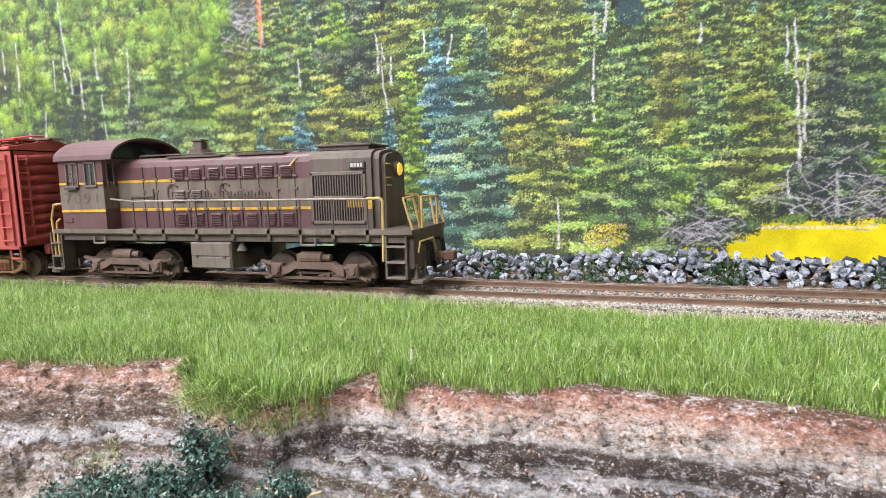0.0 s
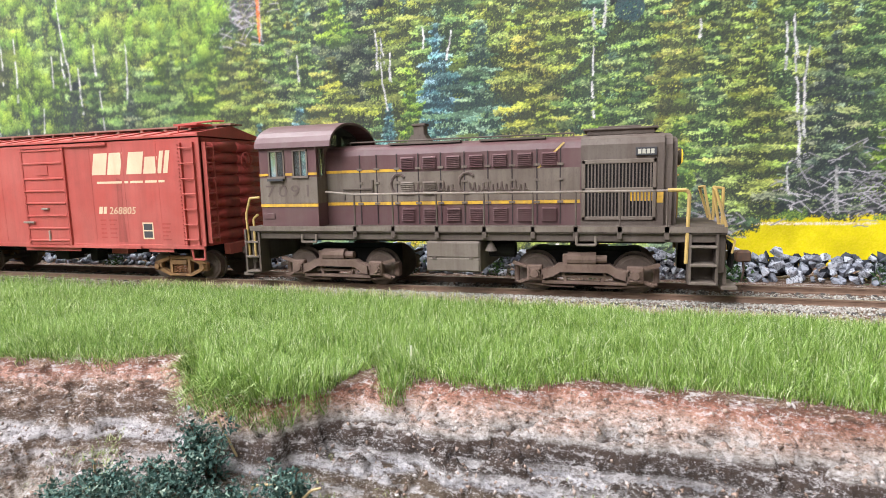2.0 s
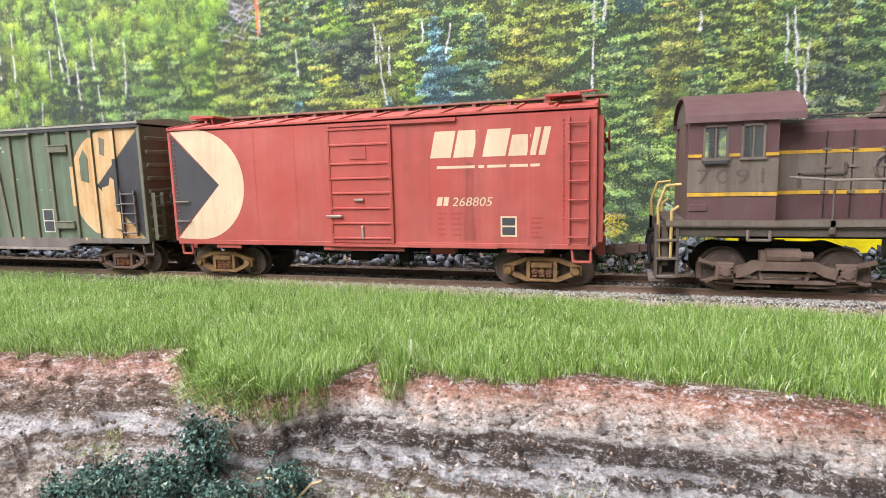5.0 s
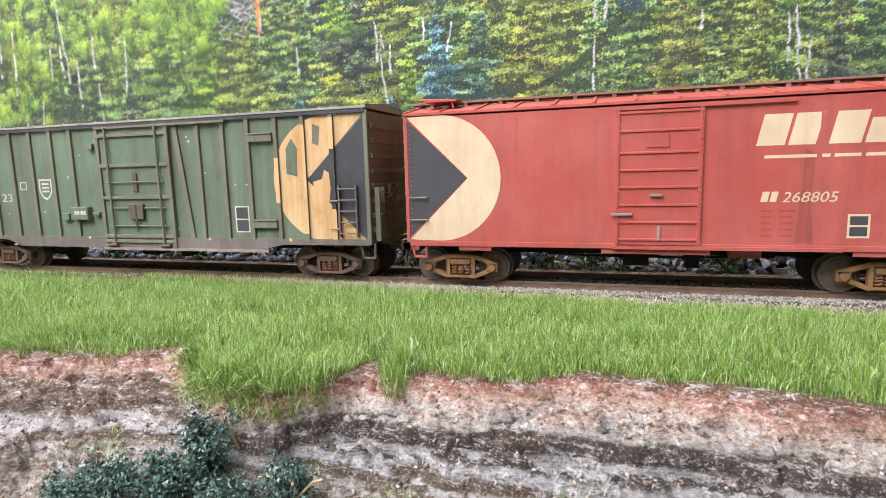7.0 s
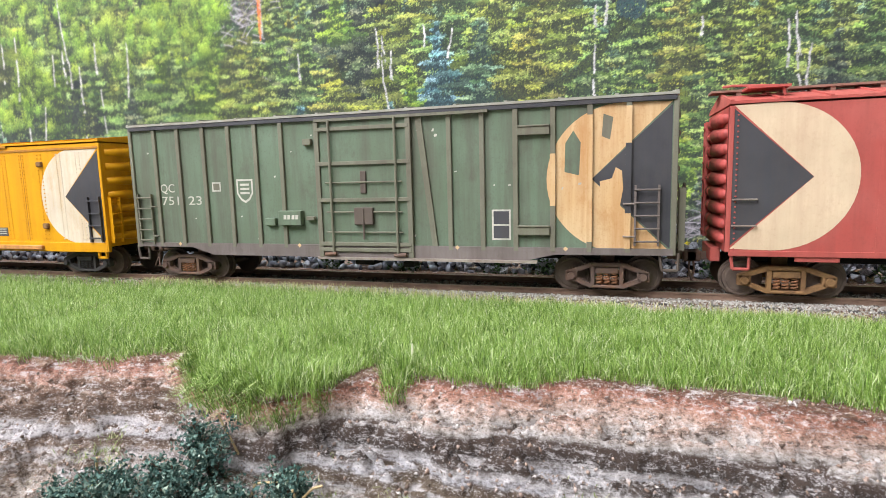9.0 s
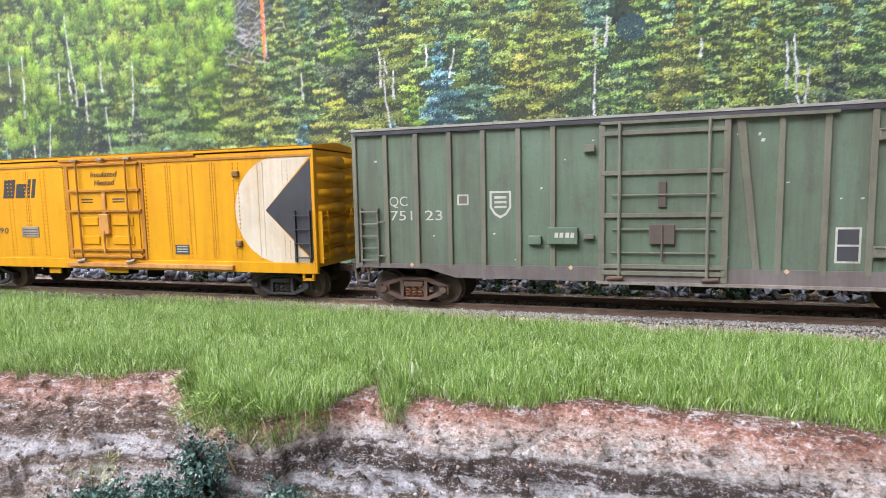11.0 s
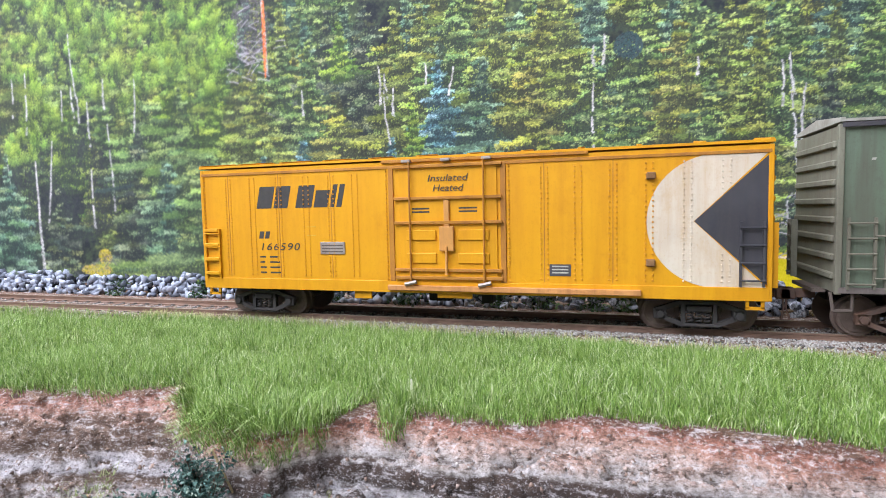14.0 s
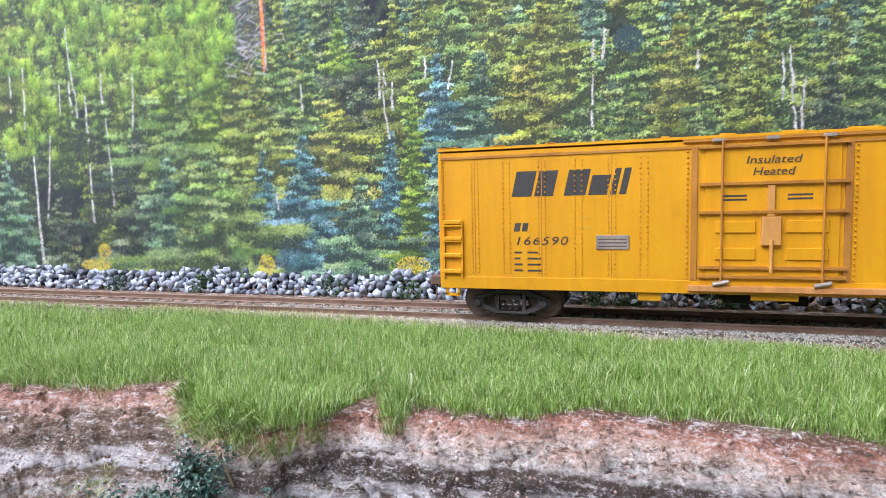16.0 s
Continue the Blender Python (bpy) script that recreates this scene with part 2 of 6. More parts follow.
def make_ground():
    xs = spaced((-900, -400, 25), (-400, -150, 2.5), (-150, 70, 0.36), (70, 160, 2.5), (160, 901, 25))
    ys = spaced((-260, -125, 6), (-122, -70, 0.34), (-70, -22, 2), (-22, 22, 1), (22, 91, 6))
    gx, gy = np.meshgrid(xs, ys, indexing="ij")
    gz, d = ground_height(gx, gy)
    nx, ny = gx.shape
    ids = np.arange(nx * ny).reshape(nx, ny)
    faces = np.stack([ids[:-1, :-1], ids[1:, :-1], ids[1:, 1:], ids[:-1, 1:]], -1).reshape(-1, 4)
    me = tri_mesh("ground", np.stack([gx, gy, gz], -1).reshape(-1, 3), faces)
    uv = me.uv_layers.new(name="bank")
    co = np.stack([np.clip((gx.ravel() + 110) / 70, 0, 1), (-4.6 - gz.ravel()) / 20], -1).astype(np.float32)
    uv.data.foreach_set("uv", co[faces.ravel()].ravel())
    m, nt, b = nodes_of("shaded_bank_earth", 0.9, 0, 0.2)
    u = nt.nodes.new("ShaderNodeUVMap")
    u.uv_map = "bank"
    sep = nt.nodes.new("ShaderNodeSeparateXYZ")
    nt.links.new(u.outputs["UV"], sep.inputs["Vector"])
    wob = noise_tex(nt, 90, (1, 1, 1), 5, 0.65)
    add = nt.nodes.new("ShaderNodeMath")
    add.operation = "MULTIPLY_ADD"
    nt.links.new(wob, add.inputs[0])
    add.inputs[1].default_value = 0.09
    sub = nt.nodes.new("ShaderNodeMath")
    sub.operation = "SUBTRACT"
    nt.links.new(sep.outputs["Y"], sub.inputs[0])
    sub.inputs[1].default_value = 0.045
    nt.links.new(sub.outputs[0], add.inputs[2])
    # Shade is painted in: dark bands lie at the ledges' risers, pale at flats.
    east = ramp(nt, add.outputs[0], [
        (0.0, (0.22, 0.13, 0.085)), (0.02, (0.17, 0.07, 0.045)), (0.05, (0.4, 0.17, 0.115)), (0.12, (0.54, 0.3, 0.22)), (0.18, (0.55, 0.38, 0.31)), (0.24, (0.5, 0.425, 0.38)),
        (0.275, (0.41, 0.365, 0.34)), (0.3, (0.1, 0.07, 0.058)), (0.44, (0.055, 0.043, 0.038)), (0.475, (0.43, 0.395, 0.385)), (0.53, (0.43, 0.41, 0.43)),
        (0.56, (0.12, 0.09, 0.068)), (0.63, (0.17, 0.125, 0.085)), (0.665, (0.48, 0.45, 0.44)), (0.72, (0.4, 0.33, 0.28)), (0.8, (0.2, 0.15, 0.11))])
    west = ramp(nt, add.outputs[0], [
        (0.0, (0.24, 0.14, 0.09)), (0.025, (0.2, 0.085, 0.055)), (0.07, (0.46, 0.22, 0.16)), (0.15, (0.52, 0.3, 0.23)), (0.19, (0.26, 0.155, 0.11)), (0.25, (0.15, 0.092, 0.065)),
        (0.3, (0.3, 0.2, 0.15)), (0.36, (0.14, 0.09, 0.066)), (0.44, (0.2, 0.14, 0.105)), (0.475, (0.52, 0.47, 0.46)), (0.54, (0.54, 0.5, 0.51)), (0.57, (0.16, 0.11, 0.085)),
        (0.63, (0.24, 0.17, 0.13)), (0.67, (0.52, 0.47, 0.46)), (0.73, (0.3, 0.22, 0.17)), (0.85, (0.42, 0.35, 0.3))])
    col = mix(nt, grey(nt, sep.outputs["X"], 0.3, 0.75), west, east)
    fine = noise_tex(nt, 1500, (1, 1, 1.3), 8, 0.8)
    clod = noise_tex(nt, 420, (0.5, 1, 2.2), 8, 0.8)
    col = mix(nt, mix(nt, 0.85, (0, 0, 0), fewer(nt, clod, 0.4, 0.48)), col, (0.085, 0.055, 0.042))
    col = mix(nt, mix(nt, 0.75, (0, 0, 0), grey(nt, clod, 0.53, 0.6)), col, (0.72, 0.66, 0.65))
    col = mix(nt, mix(nt, 0.65, (0, 0, 0), fewer(nt, fine, 0.4, 0.48)), col, (0.1, 0.07, 0.055))
    col = mix(nt, mix(nt, 0.65, (0, 0, 0), grey(nt, fine, 0.54, 0.61)), col, (0.8, 0.75, 0.74))
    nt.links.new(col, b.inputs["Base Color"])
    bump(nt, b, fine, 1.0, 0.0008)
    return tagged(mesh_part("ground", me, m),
                  "model ground with an eroded red and grey earth bank, ledge shade painted in", "ground", kind="structure")


ground = make_ground()
RNG = np.random.default_rng(11)
mat_grass = islands("static_grass_fibre", [(0.0, (0.058, 0.12, 0.018)), (0.35, (0.15, 0.262, 0.036)), (0.7, (0.262, 0.382, 0.074)), (0.92, (0.44, 0.55, 0.22)), (1.0, (0.68, 0.68, 0.45))], 0.55, 0.35, 0.12, 500)


def grass_top(x):
    return np.interp(x, [-900, -400, -200, -100, -40, 20, 100, 900], [-12, -12.5, -13.5, -15.5, -17.5, -19.5, -21, -22])


def blades(x, y, z, h, w, lean, way=None):
    """Bent tapering fibres. way: the direction in which each leans."""
    n = len(x)
    a = RNG.uniform(0, 2 * np.pi, n) if way is None else way
    turn = RNG.uniform(-0.9, 0.9, n)
    wx, wy = np.cos(turn) * w / 2, np.sin(turn) * w / 2
    lx, ly = np.cos(a) * lean * h, np.sin(a) * lean * h
    base = np.stack([x, y, z], -1)
    side = np.stack([wx, wy, wx * 0], -1)
    mid = base + np.stack([lx * 0.3, ly * 0.3, h * 0.55], -1)
    tip = base + np.stack([lx, ly, h * (1 - 0.35 * lean ** 2)], -1)
    v = np.stack([base - side, base + side, mid + side * 0.8, mid - side * 0.8, tip], 1).reshape(-1, 3)
    i = np.arange(n)[:, None] * 5
    f = np.concatenate([i + [0, 1, 2], i + [0, 2, 3], i + [3, 2, 4]])
    return tri_mesh("grass", v, f)


def make_grass():
    n = 350000
    x = np.concatenate([RNG.uniform(-150, 75, int(n * 0.6)), RNG.uniform(-330, -130, int(n * 0.32)), RNG.uniform(-420, 140, int(n * 0.08))])
    y = RNG.uniform(-105, -11, len(x))
    keep = (y > edge_line(x) + 0.2 + RNG.normal(0, 0.6, len(x))) & (y < grass_top(x) - np.abs(RNG.normal(0, 1.6, len(x))))
    x, y = x[keep], y[keep]
    z, d = ground_height(x, y)
    keep = z > -9.2
    x, y, z, d = x[keep], y[keep], z[keep], d[keep]
    h = RNG.uniform(2.8, 6.2, len(x)) * (0.85 + 0.25 * value_noise(x, y, 9, 21))
    h *= np.interp(y, [-95, -70, -30, -15], [1.15, 1.0, 0.95, 0.8])
    bare = edge_line(x) - y
    lip = (x > -93) & (x < -51)  # the tongue of long grass that hangs over the bank
    h *= np.where(lip, 1.0, np.interp(bare, [-7, -1], [1.0, 0.6]))
    lean = np.clip(np.abs(RNG.normal(0.5, 0.4, len(x))), 0, 1.5)
    fringe = bare > np.where(lip, -4.5, -0.8)
    way = np.where(fringe, -np.pi / 2 + RNG.normal(0, 0.8, len(x)), RNG.uniform(0, 2 * np.pi, len(x)))
    lean = np.where(fringe, RNG.uniform(0.4, 1.4, len(x)) * np.where(lip, 1.0, 0.6), lean)
    return tagged(mesh_part("grass", blades(x, y, z - 0.3, h, RNG.uniform(0.09, 0.18, len(x)), lean, way), mat_grass),
                  "bright green static grass fibres beside the track", "grass", kind="stuff")


make_grass()

# ---- track ----
mat_rail = paint("rusty_rail_brown", (0.19, 0.115, 0.08), (0.09, 0.055, 0.037), 0.5, 0.5, streak=0.0)
mat_railtop = plain("worn_rail_head", (0.46, 0.36, 0.28), 0.42, 0.6, 0.4, 900)
mat_tie = objects_mat("creosoted_tie", [(0, (0.09, 0.065, 0.05)), (1, (0.17, 0.13, 0.1))], 0.9, 900)


def make_track():
    track = tagged(empty("railway_track"), "weathered brown model rails on dark ties", "railway track", kind="structure")
    prof = [(-1.0, -2.1), (1.0, -2.1), (1.0, -1.8), (0.25, -1.5), (0.25, -0.7), (0.42, -0.5), (0.42, -0.06), (-0.42, -0.06), (-0.42, -0.5), (-0.25, -0.7), (-0.25, -1.5), (-1.0, -1.8)]
    for y in (-8.65, 8.65):
        rail = part("rail", prism_x(bmesh.new(), [(y + a, b) for a, b in prof], -890, 890), mat_rail, track)
        part("rail_head", boxes((-890, 890, y - 0.36, y + 0.36, -0.06, 0.0)), mat_railtop, rail, "bare worn rail top")
    bm = boxes((-1.25, 1.25, -15, 15, -4.0, -2.12), bevel=0.12)
    for y in (-8.65, 8.65):
        for s in (-1.35, 1.35):
            box(bm, -0.55, 0.55, y + s - 0.35, y + s + 0.35, -2.12, -1.62)
    tie = part("tie", bm, [mat_tie], track, loc=(-800, 0, 0))
    for i in range(1, 246):
        copy_thing(tie, pose((-800 + 6.5 * i + random.uniform(-0.25, 0.25)) * MM, 0, 0, 0, 0, random.uniform(-0.8, 0.8)))
    return track


def hull(size, n=12, seed=0, flat=(1, 1, 1)):
    """An angular stone: the hull of random points."""
    r = random.Random(seed)
    bm = bmesh.new()
    for _ in range(n):
        v = Vector((r.gauss(0, 1), r.gauss(0, 1), r.gauss(0, 1))).normalized() * r.uniform(0.75, 1.0) * size
        bm.verts.new((v.x * flat[0], v.y * flat[1], v.z * flat[2]))
    bmesh.ops.convex_hull(bm, input=bm.verts)
    for v in [v for v in bm.verts if not v.link_faces]:
        bm.verts.remove(v)
    bmesh.ops.triangulate(bm, faces=bm.faces)
    return bm


def stones(name, xs, ys, zs, sizes, seeds=10, n=9):
    """Many angular stones joined in one mesh."""
    kinds = []
    for k in range(seeds):
        bm = hull(1.0, n, 500 + k)
        bm.verts.index_update()
        kinds.append((np.array([v.co for v in bm.verts]), np.array([[v.index for v in f.verts] for f in bm.faces])))
        bm.free()
    vs, fs, at = [], [], 0
    for x, y, z, s in zip(xs, ys, zs, sizes):
        v, f = kinds[RNG.integers(seeds)]
        a = RNG.uniform(0, 6.28)
        c, d = math.cos(a), math.sin(a)
        v = v @ np.array([[c, d, 0], [-d, c, 0], [0, 0, 1]]) * s
        vs.append(v + (x, y, z))
        fs.append(f + at)
        at += len(v)
    return tri_mesh(name, np.concatenate(vs), np.concatenate(fs))


track = make_track()
mat_ballast = islands("pale_ballast_stone", [(0, (0.25, 0.22, 0.19)), (0.4, (0.4, 0.37, 0.335)), (0.8, (0.55, 0.52, 0.48)), (1, (0.28, 0.21, 0.165))], 0.9, 0.2, 0.2, 1500)


def make_ballast():
    n = 24000
    x = np.concatenate([RNG.uniform(-130, 80, 17000), RNG.uniform(-400, 130, n - 17000)])
    y = np.where(RNG.uniform(0, 1, n) < 0.68, RNG.uniform(-25, -9.8, n), RNG.uniform(-7.5, 20, n))
    z, _ = ground_height(x, y)
    return tagged(mesh_part("ballast", stones("ballast", x, y, z + 0.12, RNG.uniform(0.25, 0.55, n), n=7), mat_ballast),
                  "pale grey crushed stone ballast round the ties", "ballast", kind="stuff")


make_ballast()

# ---- the low wall of broken rock behind the track ----
mat_rock = objects_mat("broken_grey_rock", [(0, (0.22, 0.23, 0.27)), (0.5, (0.36, 0.37, 0.42)), (1, (0.54, 0.55, 0.6))], 0.85, 2600, 0.36, 0.52, (0.06, 0.065, 0.08))
mat_rock_far = islands("broken_grey_rock_heap", [(0, (0.06, 0.065, 0.085)), (0.3, (0.2, 0.22, 0.265)), (1, (0.44, 0.465, 0.53))], 0.85, 0.25, 0.6, 420)
# Near-black stones behind the heap: shade in its gaps, put into colour.
mat_gap_shade = islands("rock_gap_shade", [(0, (0.02, 0.022, 0.028)), (1, (0.07, 0.075, 0.09))], 0.9, 0.2, 0.5, 420)
mat_moss = islands("dark_moss_tuft", [(0, (0.02, 0.045, 0.02)), (1, (0.06, 0.11, 0.035))], 0.9, 0.2)


def make_rock_wall():
    wall = tagged(empty("rock_wall", (0, 44, -4.6)), "low heap of broken grey rock with moss", "rock wall", kind="structure")
    shapes = []
    for k in range(14):
        bm = hull(1.0, 11, 40 + k, (1.2, 0.85, 0.85))
        bmesh.ops.scale(bm, vec=(MM, MM, MM), verts=bm.verts)
        me = bpy.data.meshes.new("rock")
        bm.to_mesh(me)
        bm.free()
        me.materials.append(mat_rock)
        shapes.append(me)
    r = random.Random(5)
    count = 0
    spots = []
    x = -405.0
    while x < 135:
        for k in range(5):
            z = 1.0 + 2.3 * k + r.uniform(-0.6, 0.6)
            y = -3.5 + 1.1 * k + r.uniform(-1.2, 1.2)
            if z < 10.0 + 1.0 * math.sin(x / 17) + r.uniform(-1.0, 0.6):
                spots.append((x + r.uniform(-1.4, 1.4), y, z, r.uniform(1.5, 2.9)))
        x += 2.9
    near = [s for s in spots if -62 < s[0] < 105][:300]
    for s in near:
        ob = new("rock", r.choice(shapes))
        ob.parent = wall
        ob.location = [v * MM for v in s[:3]]
        ob.rotation_euler = (r.uniform(-0.6, 0.6), r.uniform(-0.6, 0.6), r.uniform(0, 6.28))
        ob.scale = (s[3],) * 3
    chosen = set(near)
    rest = np.array([s for s in spots if s not in chosen])
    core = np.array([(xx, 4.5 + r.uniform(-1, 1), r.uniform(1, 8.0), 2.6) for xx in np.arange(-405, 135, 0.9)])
    tagged(mesh_part("rock_core", stones("rock_core", core[:, 0], core[:, 1], core[:, 2], core[:, 3], 14, 9), mat_gap_shade, wall), kind="stuff")
    tagged(mesh_part("rock_heap", stones("rock_heap", rest[:, 0], rest[:, 1], rest[:, 2], rest[:, 3] * 1.08, 14, 9), mat_rock_far, wall), kind="stuff")
    n = 2600
    cx = RNG.choice([-46, -28, -9, 4, 36, 40, 88, 92, -85, -120, -190, -240], n)
    x = cx + RNG.normal(0, 3.2, n)
    z = RNG.uniform(0, 8, n)
    y = -6.2 + z * 0.55 + RNG.normal(0, 0.7, n)
    d = RNG.normal(0, 1, (n, 3, 3)) * 0.55
    v = (np.stack([x, y, z], -1)[:, None, :] + d).reshape(-1, 3)
    tagged(mesh_part("moss", tri_mesh("moss", v, np.arange(n * 3).reshape(-1, 3)), mat_moss, wall, "dark green moss between the rocks"), kind="stuff")
    return wall


make_rock_wall()

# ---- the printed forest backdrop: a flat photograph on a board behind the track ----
BOARD_Y = 82.0
PX0, PX1, PZ0, PZ1, GRAIN = -398.0, 120.0, -5.0, 172.0, 0.38
PW, PH = int((PX1 - PX0) / GRAIN), int((PZ1 - PZ0) / GRAIN)
PRINT = np.zeros((PH, PW, 3))  # the ink of the photograph, painted stroke by stroke


def dots(x, z, colour):
    """Lay ink on the sheet at many places, later ink over earlier."""
    i, j = ((z - PZ0) / GRAIN).astype(int), ((x - PX0) / GRAIN).astype(int)
    k = (i >= 0) & (i < PH) & (j >= 0) & (j < PW)
    PRINT[i[k], j[k]] = np.broadcast_to(colour, (len(x), 3))[k]


def blend(v, dark, mid, lit):
    """Ink between three tones, v from 0 to 1."""
    v = np.clip(v, 0, 1)[:, None]
    d, m, l = (np.array(c) for c in (dark, mid, lit))
    return np.where(v < 0.5, d + (m - d) * v * 2, m + (l - m) * (v * 2 - 1))


TONES = {
    "blue": ((0.026, 0.036, 0.046), (0.1, 0.185, 0.18), (0.32, 0.5, 0.48)),
    "green": ((0.028, 0.032, 0.036), (0.13, 0.19, 0.075), (0.4, 0.5, 0.17)),
    "cool": ((0.026, 0.033, 0.04), (0.115, 0.18, 0.115), (0.34, 0.47, 0.28)),
    "olive": ((0.03, 0.033, 0.036), (0.16, 0.195, 0.064), (0.43, 0.5, 0.145)),
    "gold": ((0.032, 0.034, 0.036), (0.175, 0.195, 0.065), (0.48, 0.49, 0.125)),
    "dark": ((0.026, 0.029, 0.036), (0.09, 0.115, 0.075), (0.32, 0.37, 0.2)),
    "lime": ((0.034, 0.046, 0.034), (0.145, 0.215, 0.055), (0.37, 0.48, 0.1)),
}


def print_spruce(tone, cx, z0, z1, hw, contrast=1.0):
    """A conifer: a dark inner crown, then tier over tier of flat boughs, lit on top, with dark gaps between."""
    dark, mid, lit = TONES[tone]
    tall = z1 - z0
    n = int(1.1 * tall * hw / GRAIN ** 2)
    f = np.sqrt(RNG.uniform(0, 1, n))
    dots(cx + hw * (0.9 * f + 0.02) * RNG.uniform(-1, 1, n), z1 - f * tall, blend(RNG.uniform(0, 0.2, n), dark, mid, lit))
    hw *= 1.25
    gap = min(6.4, max(3.4, hw * 0.24))
    tiers = max(6, int(tall / gap))
    lean, lush = RNG.normal(0, 0.04), RNG.uniform(-1, 1, tiers + 2)
    for i in range(tiers, -1, -1):
        f = max(0.02, (i + 0.25 + RNG.normal(0, 0.25)) / tiers)
        full = hw * f ** 0.8 * RNG.uniform(0.8, 1.15) + 0.6
        count = 5 + int(full / 3.2)
        ways = np.linspace(-1, 1, count) + RNG.normal(0, 0.2, count)
        ways = ways[RNG.uniform(0, 1, count) < 0.86]
        for c in sorted(ways, key=lambda q: -abs(q)):
            front = math.sqrt(max(0.0, 1 - c * c))
            reach = full * c * RNG.choice([0.45, 0.8, 1.0, 1.3]) * RNG.uniform(0.8, 1.2) * (1 + 0.2 * lush[i] * np.sign(c))
            w = (0.75 + 0.085 * full) * RNG.uniform(0.7, 1.25)
            bz = z1 - f * tall + RNG.normal(0, gap * 0.42) - front * full * 0.2
            out = 1.0 if reach > 0 else -1.0
            slant = RNG.uniform(0.05, 0.5)
            k = int((abs(reach) + 2.2 * w) * w * 2.6) + 5
            u = RNG.uniform(0.1, 1, k)
            bx = cx + lean * tall * (0.5 - f) + reach * u + RNG.normal(0, 0.5 * w * (0.4 + front), k)
            by = bz - full * slant * (u - 0.5 * u * u) * (1 - 0.5 * front) + RNG.normal(0, 0.16 * w, k)
            dots(np.repeat(bx, 4), np.repeat(by, 4) - w * RNG.uniform(0.5, 2.3, 4 * k), blend(RNG.uniform(0, 0.16, 4 * k), dark, mid, lit))
            a = RNG.uniform(-0.55, 1.0, k)
            ln = w * RNG.uniform(0.5, 1.35, k)
            t = np.linspace(0, 1, 9)
            flip = np.where(RNG.uniform(0, 1, k) < 0.2 + 0.3 * front, -out, out)
            x = bx[:, None] + (flip * np.cos(a) * ln)[:, None] * t
            z = by[:, None] - (np.sin(a) * ln)[:, None] * t
            shine = RNG.uniform(0.4, 1.1) * (1 + 0.18 * lush[i + 1]) * (0.75 + 0.35 * u) * RNG.uniform(0.7, 1.2, k) * np.where(a > 0.55, 0.62, 1.0)
            v = shine[:, None] * (0.5 + 0.5 * t) + RNG.normal(0, 0.06, (k, 9))
            tint = np.array((RNG.uniform(0.88, 1.14), 1.0, RNG.uniform(0.8, 1.25)))
            order = np.argsort(-a)
            dots(x[order].ravel(), z[order].ravel(), blend(v[order].ravel() * contrast, dark, mid, lit) * tint)


def print_aspen(cx, z0, z1, hw, tone="lime"):
    """A broad-leaved crown: soft clumps of bright leaves, shaded below each clump."""
    dark, mid, lit = TONES[tone]
    clumps = []
    for _ in range(int(hw * (z1 - z0) / 21)):
        r, a = math.sqrt(RNG.uniform(0, 1)), RNG.uniform(0, 6.28)
        clumps.append((cx + hw * r * math.cos(a), (z0 + z1) / 2 + (z1 - z0) / 2 * r * math.sin(a)))
    for px, pz in sorted(clumps, key=lambda q: q[1]):
        w = RNG.uniform(2.2, 5.5)
        n = int(w * w * 16)
        dx, dz = RNG.normal(0, 0.42, n) * w, RNG.normal(0, 0.5, n) * w
        v = RNG.uniform(0.3, 0.72) + dz / w * 0.45 + RNG.normal(0, 0.1, n)
        dots(px + dx, pz + dz - 0.03 * dx * dx, blend(v, dark, mid, lit) * np.array((RNG.uniform(0.85, 1.1), 1.0, RNG.uniform(0.8, 1.2))))


def print_trunk(xa, za, xb, zb, width, pale=0.52, gaps=0.3):
    """A pale birch trunk, broken here and there by leaves."""
    n = int(abs(za - zb) * 14 * max(1, width))
    t = RNG.uniform(0, 1, n)
    x = xa + (xb - xa) * t + 0.4 * np.sin(t * 5 + xa) + 0.15 * np.sin(t * 17 + xa) + RNG.uniform(-1, 1, n) * width * (0.35 + 0.65 * t)
    z = za + (zb - za) * t
    k = value_noise(z, z * 0 + xa, 4.0, 77) > -1 + gaps * 2
    v = pale * (RNG.uniform(0.6, 1.2, n) * (0.8 + 0.3 * value_noise(z, z * 0 + xb, 1.6, 78)))[k]
    dots(x[k], z[k], np.stack([v, v * 0.97, v * 0.95], -1))


def print_twigs(cx, cz, w, h, count, pale=0.2):
    """Dry grey branches."""
    for _ in range(count):
        a = RNG.choice([-0.35, math.pi + 0.35, 0.5, 2.6]) + RNG.normal(0, 0.25)
        ln = RNG.uniform(3, 9)
        t = np.linspace(0, 1, 30)
        x0, zz = cx + RNG.normal(0, w), cz + RNG.normal(0, h)
        v = pale * RNG.uniform(0.5, 1.5)
        dots(x0 + np.cos(a) * ln * t, zz + np.sin(a) * ln * t - 1.0 * t * t, np.array([v, v * 0.93, v]))


def print_blot(cx, cz, rx, rz, colours, n):
    """A loose patch of ink."""
    r, a = np.sqrt(RNG.uniform(0, 1, n)), RNG.uniform(0, 6.28, n)
    c = np.array(colours)[RNG.integers(0, len(colours), n)]
    dots(cx + rx * r * np.cos(a), cz + rz * r * np.sin(a), c)


